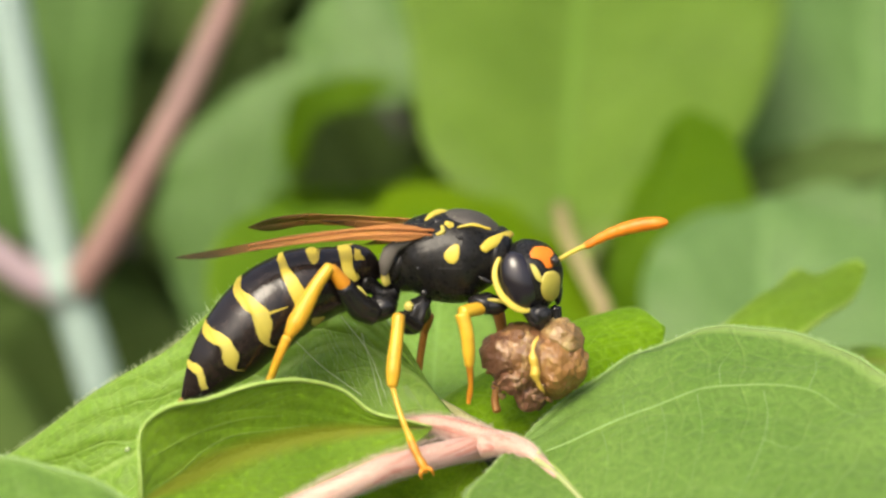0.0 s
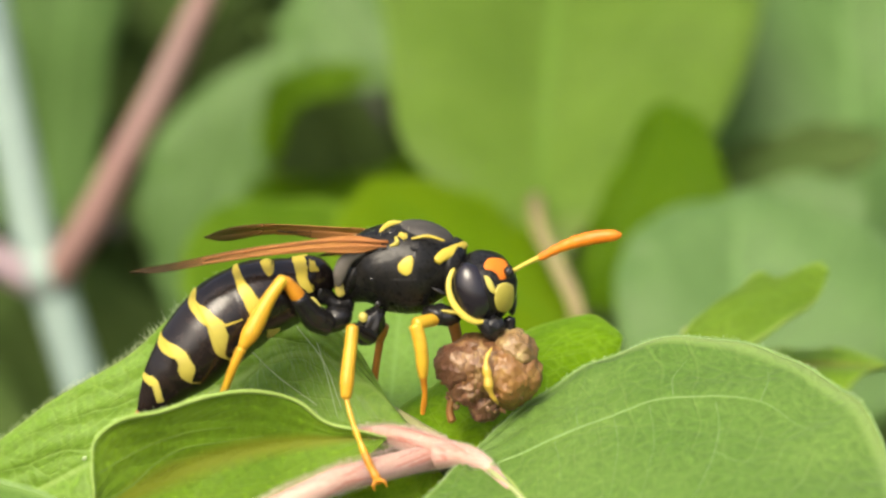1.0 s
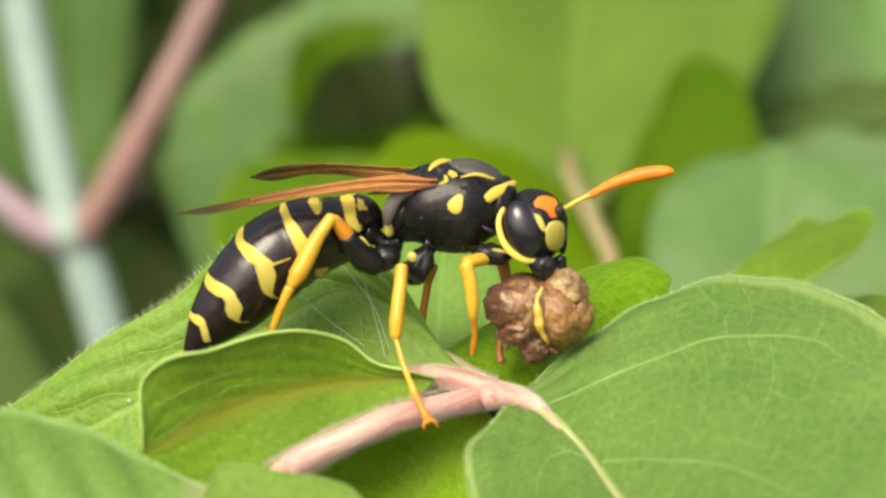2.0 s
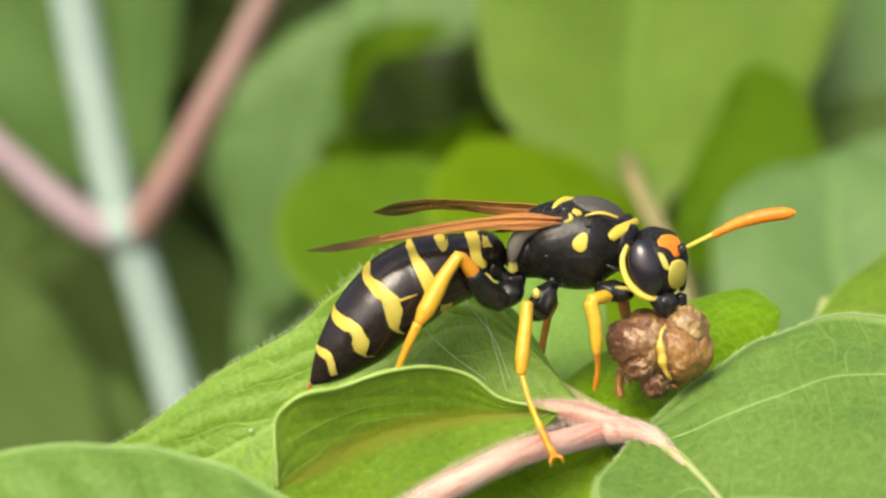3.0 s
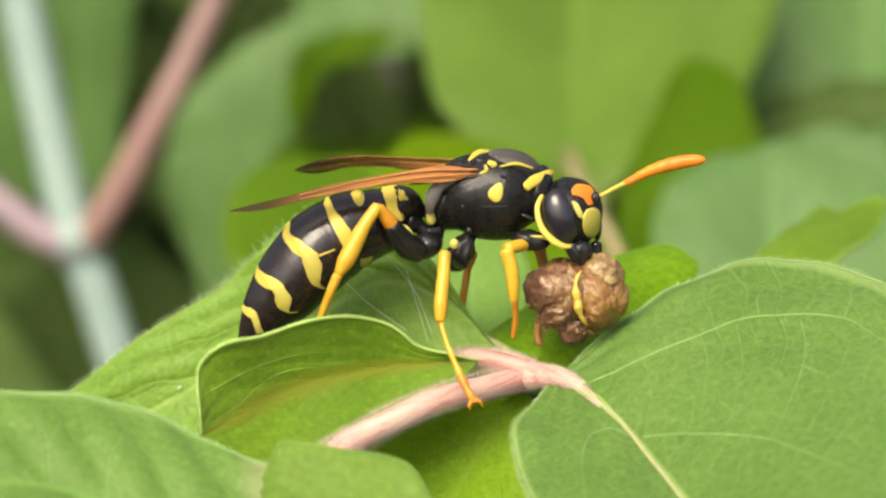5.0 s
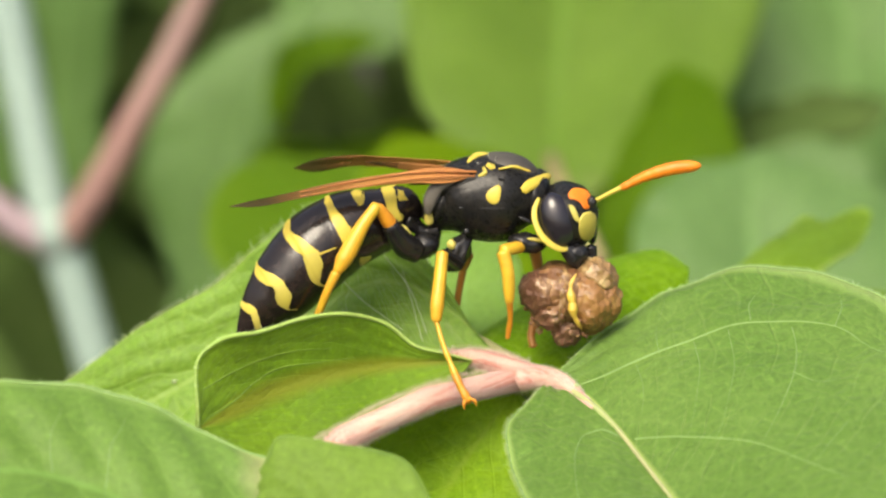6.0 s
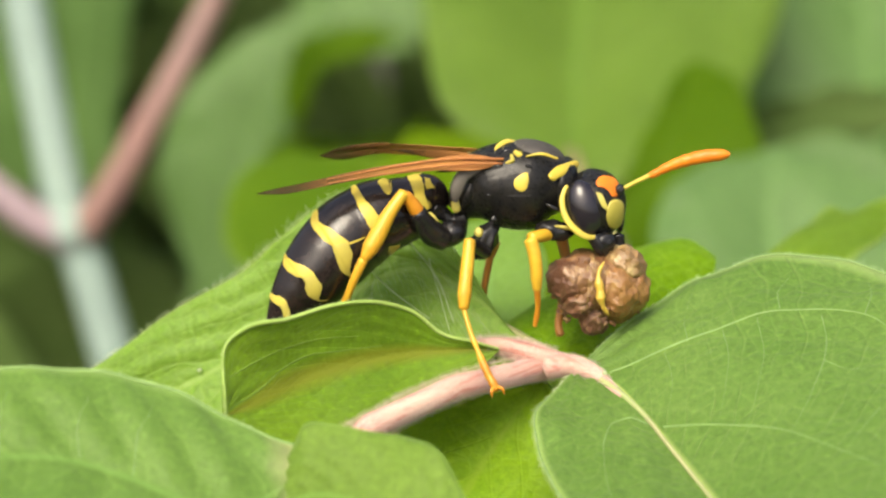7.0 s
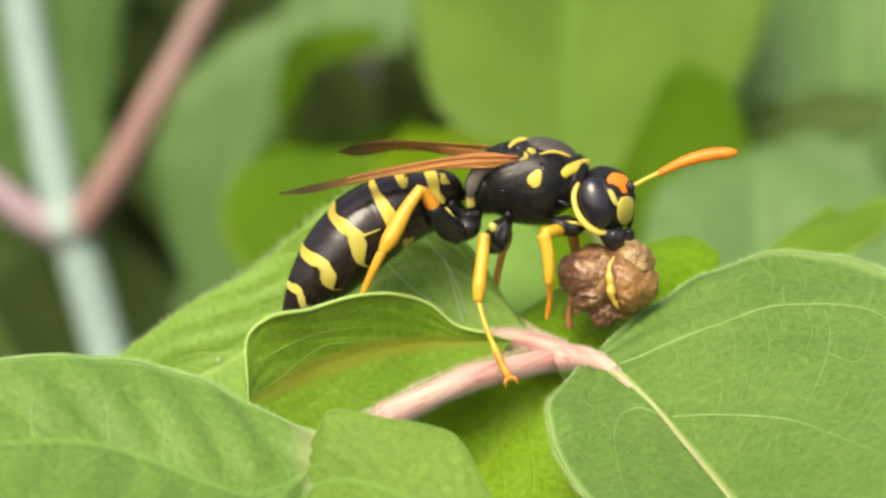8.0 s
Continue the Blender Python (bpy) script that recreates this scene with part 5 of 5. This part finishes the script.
part("mandible", blob_bm((3.27, 0.54, -2.39), (0.46, 0.40, 0.40), 10, 0.1, 2.0), BLACK, head, "black jaw base")
part("antenna_socket", blob_bm((3.82, 0.75, -0.40), (0.19, 0.17, 0.23), 0, 0.2, 2.0), BLACK, head, "dark antenna socket")
part("mandible", tube_bm([P(p) for p in ((2.90, 0.48, -2.19), (3.11, 0.40, -2.56), (3.42, 0.52, -2.98))], [0.31, 0.29, 0.10], n=14), BLACK, head, "black jaw")
part("mandible", tube_bm([P(p) for p in ((3.86, 1.17, -2.28), (3.90, 1.10, -2.64), (3.73, 0.91, -3.07))], [0.25, 0.21, 0.08], n=14), BLACK, head, "black jaw")
part("antenna_base", tube_bm([P(p) for p in ((3.83, 0.94, -0.48), (4.37, 0.81, -0.13), (4.95, 0.67, 0.20))], [0.09, 0.08, 0.10], n=14, sides=10), YELLOW, head, "yellow first antenna joint")
lengths = [0.12, 0.16, 0.15, 0.19, 0.18, 0.22, 0.21, 0.25, 0.23, 0.26, 0.25, 0.26, 0.24, 0.24, 0.20, 0.10]
part("antenna", tube_bm([P(p) for p in ((4.95, 0.67, 0.18), (5.86, 0.57, 0.67), (6.89, 0.44, 1.01), (7.94, 0.37, 1.15))], lengths, n=60, sides=14), ORANGE, head, "orange antenna")

# wings folded along the back
wing = part("wing", leaf_bm([(-0.59, 1.05, 0.65), (-2.51, 0.65, 0.70), (-4.99, 0.11, 0.64), (-7.46, -0.36, 0.36), (-10.15, -0.84, 0.06)],
     [(-1.68, 1.20, 0.88), (-3.77, 0.77, 0.82), (-6.25, 0.21, 0.62), (-8.29, -0.37, 0.33), (-9.60, -0.71, 0.16)],
     [(-1.36, 0.70, 0.43), (-3.33, 0.28, 0.50), (-5.39, -0.26, 0.48), (-7.24, -0.60, 0.27), (-9.39, -0.86, 0.01)], n=60, m=8, thick=0.05, bulge=0.06), WING, wasp, "amber folded wing, smoky at the tip", origin=P((-0.67, 0.95, 0.67)))
part("wing_vein", tube_bm([P(p) for p in ((-0.67, 0.91, 0.72), (-2.51, 0.68, 0.84), (-4.99, 0.13, 0.71), (-7.45, -0.44, 0.44))], [0.06, 0.04, 0.03, 0.02], n=30, sides=8), WING_VEIN, wing)
part("wing_vein", tube_bm([P(p) for p in ((-0.73, 0.73, 0.59), (-2.50, 0.43, 0.65), (-4.98, -0.11, 0.53), (-7.44, -0.58, 0.30))], [0.05, 0.03, 0.03, 0.02], n=30, sides=8), WING_VEIN, wing)

part("wing", leaf_bm([(-0.85, 4.14, 0.36), (-3.08, 4.16, 0.44), (-5.52, 4.17, 0.50), (-7.87, 4.10, 0.19)],
     [(-1.19, 4.05, 0.47), (-3.08, 3.95, 0.67), (-4.19, 3.95, 0.73), (-5.74, 3.98, 0.74), (-7.18, 4.05, 0.50)], [(-1.74, 4.25, 0.20), (-3.52, 4.35, 0.22), (-5.52, 4.30, 0.26), (-7.29, 4.15, 0.05)], n=50, m=8, thick=0.05, bulge=0.12), WING, wasp, "amber folded wing, smoky at the tip")
part("hind_wing", leaf_bm([(-0.88, 3.53, 0.30), (-2.98, 3.54, 0.39), (-5.03, 3.57, 0.56)], [(-1.99, 3.50, 0.45), (-3.75, 3.52, 0.58)], [(-1.99, 3.60, 0.15), (-3.53, 3.60, 0.27)], n=30, m=6, thick=0.05), WING, wasp, "narrow amber hind wing")
part("hind_wing", leaf_bm([(-1.36, 1.01, 0.45), (-2.30, 0.77, 0.32), (-3.35, 0.55, 0.24)],
     [(-1.68, 0.93, 0.57), (-2.51, 0.71, 0.49)], [(-1.89, 0.88, 0.32), (-2.72, 0.65, 0.24)], n=20, m=5, thick=0.05), WING, wasp, "small amber hind wing")


def leg(name, hip, hip_radii, hip_mat, tibia, tibia_radii, foot, foot_radii, mat, foot_mat, text):
    """A leg: thigh, shin and jointed foot."""
    thigh = part(name, tube_bm([P(p) for p in hip], hip_radii, n=20), hip_mat, wasp, text)
    part("shin", tube_bm([P(p) for p in tibia], tibia_radii, n=24), mat, thigh)
    part("foot", tube_bm([P(p) for p in foot], foot_radii, n=40, sides=10), foot_mat, thigh)
    return thigh


leg("hind_leg", [(-3.91, 0.22, -1.34), (-4.09, 0.13, -1.04), (-4.29, 0.04, -0.74), (-4.45, -0.07, -0.52)], [0.29, 0.29, 0.25, 0.21], LEG_ORANGE,
    [(-4.49, -0.11, -0.42), (-5.00, -0.40, -1.10), (-5.52, -0.66, -2.04), (-6.00, -0.92, -2.86)], [0.22, 0.24, 0.27, 0.31, 0.34, 0.33, 0.18], [(-6.03, -0.94, -2.90), (-6.33, -0.97, -3.55), (-6.71, -0.78, -4.55), (-7.12, -0.55, -5.48)],
    [0.20, 0.17, 0.15, 0.14, 0.12], LEG_YELLOW, LEG_YELLOW, "yellow hind leg with an orange thigh")
part("thigh_base", tube_bm([P(p) for p in ((-2.92, 1.01, -2.49), (-3.37, 0.71, -2.18), (-3.85, 0.29, -1.50), (-4.01, 0.16, -1.22))], [0.46, 0.52, 0.44, 0.35], n=16), BLACK, wasp, "black thigh base")
stander = leg("middle_leg", [(-1.31, 0.82, -2.92), (-1.59, 0.37, -2.64), (-1.90, -0.18, -2.30)], [0.29, 0.25, 0.21], BLACK,
    [(-1.96, -0.27, -2.23), (-2.04, -0.64, -3.04), (-2.14, -1.02, -3.91), (-2.19, -1.28, -4.68)], [0.23, 0.24, 0.25, 0.26, 0.27, 0.19], [(-2.17, -1.29, -4.72), (-1.94, -1.75, -5.43), (-1.56, -2.23, -6.30), (-1.27, -2.56, -6.91), (-0.94, -2.79, -7.50)],
    [0.10, 0.09, 0.10, 0.09, 0.12, 0.09, 0.15, 0.10, 0.16, 0.11, 0.12], LEG_YELLOW, LEG_YELLOW, "yellow middle leg with a black thigh, standing on the stem")
part("foot_tip", tube_bm([P(p) for p in ((-1.48, -2.37, -6.47), (-1.23, -2.67, -6.94), (-0.94, -2.87, -7.43))], [0.14, 0.16, 0.12, 0.17, 0.15], n=20, sides=10), LEG_ORANGE, stander, "orange foot tip")
part("claw", tube_bm([P(p) for p in ((-0.98, -2.85, -7.31), (-0.73, -3.06, -7.34), (-0.65, -3.00, -7.57))], [0.08, 0.07, 0.03], n=10, sides=8), LEG_ORANGE, stander)
part("claw", tube_bm([P(p) for p in ((-1.02, -2.85, -7.31), (-1.14, -3.08, -7.46), (-1.10, -3.03, -7.69))], [0.08, 0.07, 0.03], n=10, sides=8), LEG_ORANGE, stander)
leg("front_leg", [(1.05, 0.48, -2.15), (0.71, 0.07, -2.12), (0.38, -0.24, -2.15)], [0.25, 0.25, 0.25], LEG_YELLOW,
    [(0.38, -0.25, -2.19), (0.55, -0.39, -2.89), (0.65, -0.44, -4.12)], [0.27, 0.26, 0.25, 0.24, 0.17], [(0.65, -0.43, -4.06), (0.70, -0.19, -4.88), (0.62, 0.05, -5.68)],
    [0.14, 0.12, 0.10, 0.12, 0.09], LEG_YELLOW, LEG_ORANGE, "yellow front leg")
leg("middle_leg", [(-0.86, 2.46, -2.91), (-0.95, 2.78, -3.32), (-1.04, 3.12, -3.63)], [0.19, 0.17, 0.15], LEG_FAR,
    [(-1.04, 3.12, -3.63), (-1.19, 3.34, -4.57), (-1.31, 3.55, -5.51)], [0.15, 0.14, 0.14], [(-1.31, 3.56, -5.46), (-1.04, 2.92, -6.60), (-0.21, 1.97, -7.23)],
    [0.12, 0.10, 0.10], LEG_FAR, LEG_FAR, "far middle leg, its orange darkened as shade")
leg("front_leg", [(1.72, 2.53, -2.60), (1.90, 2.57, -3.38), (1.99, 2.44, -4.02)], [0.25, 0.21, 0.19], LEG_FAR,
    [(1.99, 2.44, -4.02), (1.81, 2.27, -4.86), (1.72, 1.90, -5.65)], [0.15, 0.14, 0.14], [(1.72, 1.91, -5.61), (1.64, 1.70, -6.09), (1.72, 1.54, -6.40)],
    [0.17, 0.15, 0.17], LEG_FAR, LEG_FAR, "far front leg, its orange darkened as shade")

part("yellow_mark", blob_bm((-3.34, 0.60, -1.74), (0.19, 0.12, 0.46), -28), PALE_YELLOW, wasp, "pale green-yellow mark on the hip")

# ---- the prey ----
prey = thing("prey_ball", P((3.07, 0.74, -4.36)), "chewed moist brown ball of prey with a yellow ridge", "insect prey")
for at, rx, ry, rz, lean, lumps, mat, seed in (
        ((2.70, 0.92, -4.15), 1.30, 1.62, 1.32, 10, 0.10, PREY, 29), ((3.72, 0.82, -4.30), 1.20, 1.52, 1.36, -12, 0.09, PREY_RUST, 31),
        ((1.98, 0.70, -3.98), 0.93, 1.30, 0.93, 15, 0.12, PREY_DARK, 3), ((2.40, 0.42, -4.72), 0.80, 1.10, 0.66, -25, 0.16, PREY_DARK, 11),
        ((2.95, 0.50, -5.46), 0.60, 0.90, 0.66, 10, 0.16, PREY_DARK, 14), ((2.72, 0.30, -4.05), 0.42, 1.05, 1.10, 6, 0.16, PREY_TAN, 19),
        ((4.05, 0.85, -3.42), 0.88, 1.15, 0.80, 20, 0.14, PREY_TAN, 17), ((4.42, 0.72, -4.35), 0.70, 1.05, 0.88, 0, 0.12, PREY_RUST, 8),
        ((3.70, 0.30, -4.75), 0.75, 1.00, 0.60, 20, 0.10, PREY_RUST, 23)):
    part("pulp", blob_bm(at, (rx, ry, rz), lean, lumps, 2.8, seg=96, seed=seed), mat, prey, "moist lumpy brown pulp")
rnd = random.Random(21)
for k in range(70):
    a, e = rnd.uniform(-2.2, 2.2), rnd.uniform(-0.9, 0.9)
    r = rnd.uniform(0.04, 0.14)
    c = Vector((3.07, 0.75, -4.30)) + Vector((1.85 * math.sin(a) * math.cos(e), -1.4 * math.cos(a) * math.cos(e), 1.65 * math.sin(e)))
    part("crumb", blob_bm(c, (r, r * 0.8, r * 0.7), rnd.uniform(0, 180), 0.4, 1.5, seg=14, seed=k), (PREY_TAN, PREY, PREY_DARK, PREY_RUST)[k % 4], prey)
part("yellow_ridge", tube_bm([P(p) for p in ((3.20, -0.37, -3.00), (3.00, -0.61, -3.43), (3.06, -0.80, -4.07), (3.13, -0.84, -4.53), (3.43, -0.66, -5.10))], [0.05, 0.15, 0.09, 0.15, 0.10, 0.14, 0.08, 0.12, 0.04], n=80, lumps=1.0), PREY_YELLOW, prey, "yellow ridge")

# ---- silk threads between the leaf and the stem ----
silk = thing("silk_threads", P((-4.08, 2.40, -3.12)), "thin pale silk threads between leaf and stem", "silk")
for a, b, c in (((-4.23, 3.02, -3.07), (-3.23, 2.57, -4.27), (-2.49, 1.82, -5.97)), ((-3.47, 3.29, -3.78), (-3.14, 2.88, -4.79), (-2.66, 1.94, -6.33)), ((-6.04, 2.65, -3.85), (-5.17, 2.48, -4.70), (-3.44, 2.03, -5.91))):
    part("thread", tube_bm([P(a), P(b), P(c)], [0.018, 0.014, 0.014], n=20, sides=6), FUZZ, silk)
rnd = random.Random(33)
veil = bmesh.new()
roof = curve([P(p) for p in ((-6.10, 2.30, -3.98), (-5.08, 2.50, -3.45), (-3.94, 2.70, -2.95))], 100)
foot = curve([P(p) for p in ((-5.96, 1.60, -5.38), (-3.99, 1.50, -5.87), (-2.46, 1.30, -6.34), (-0.82, 1.20, -6.56))], 100)
for k in range(34):
    x = rnd.random()
    a, c = roof[int(100 * min(1, max(0, x ** 0.6 + rnd.gauss(0, 0.10))))], foot[int(100 * min(1, max(0, x + rnd.gauss(0, 0.12))))]
    a = a.lerp(c, rnd.uniform(0, 0.25)) + DEPTH_AXIS * rnd.uniform(0, 0.5) * MM
    sag = (a + c) / 2 + Vector((rnd.gauss(0, 0.08), rnd.gauss(0, 0.1), -0.06)) * MM
    tube_bm([a, sag, c], [0.0022, 0.0022], n=8, sides=3, bm=veil, cap=False)
part("veil", veil, FUZZ, silk, "sheer veil of finest threads")


def motions():
    """The head nods a little as the jaws work, the abdomen pumps, and the folded wing sinks."""
    at = head.location.copy()
    walk(head, [(t, pose(*at, 0, a, 0)) for t, a in ((0, 0), (1, 0.4), (2, -0.3), (3, 0.4), (4, -0.2), (5, 0.5), (6, 0), (7, 0.5), (8, 0.2))])

    at = abdomen_ob.location.copy()
    pumping = ((0, 0.9, 3.8), (0.5, 0.8, 6.5), (1, 0.8, 5.5), (1.5, 1.2, 5.3), (2.8, 0.4, 4.5), (3, 1.1, 4.1), (3.5, -0.2, 0.2), (4, -0.9, 2), (4.5, -1.3, 2.4), (5, -1.5, 1.9), (5.2, -1.1, 3.3), (6.3, -1.3, 4.2), (6.5, -1.4, 4.1), (7, -2.2, 6.2), (7.5, -2, 2.6), (8, -1.7, 2.8))
    walk(abdomen_ob, [(t, pose(*at, 0, a, b)) for t, a, b in pumping])
    at = wing.location.copy()
    walk(wing, [(t, pose(*at, 0, -a, 0)) for t, a in ((0, 0), (0.5, 0.5), (1, 0.5), (1.5, 1.3), (2.8, 1.1), (3.5, 1.4), (4, 2.0), (4.5, 2.8), (5.2, 2.7), (6.3, 2.5), (7, 2.6), (7.5, 3.1), (8, 3.9))])


motions()
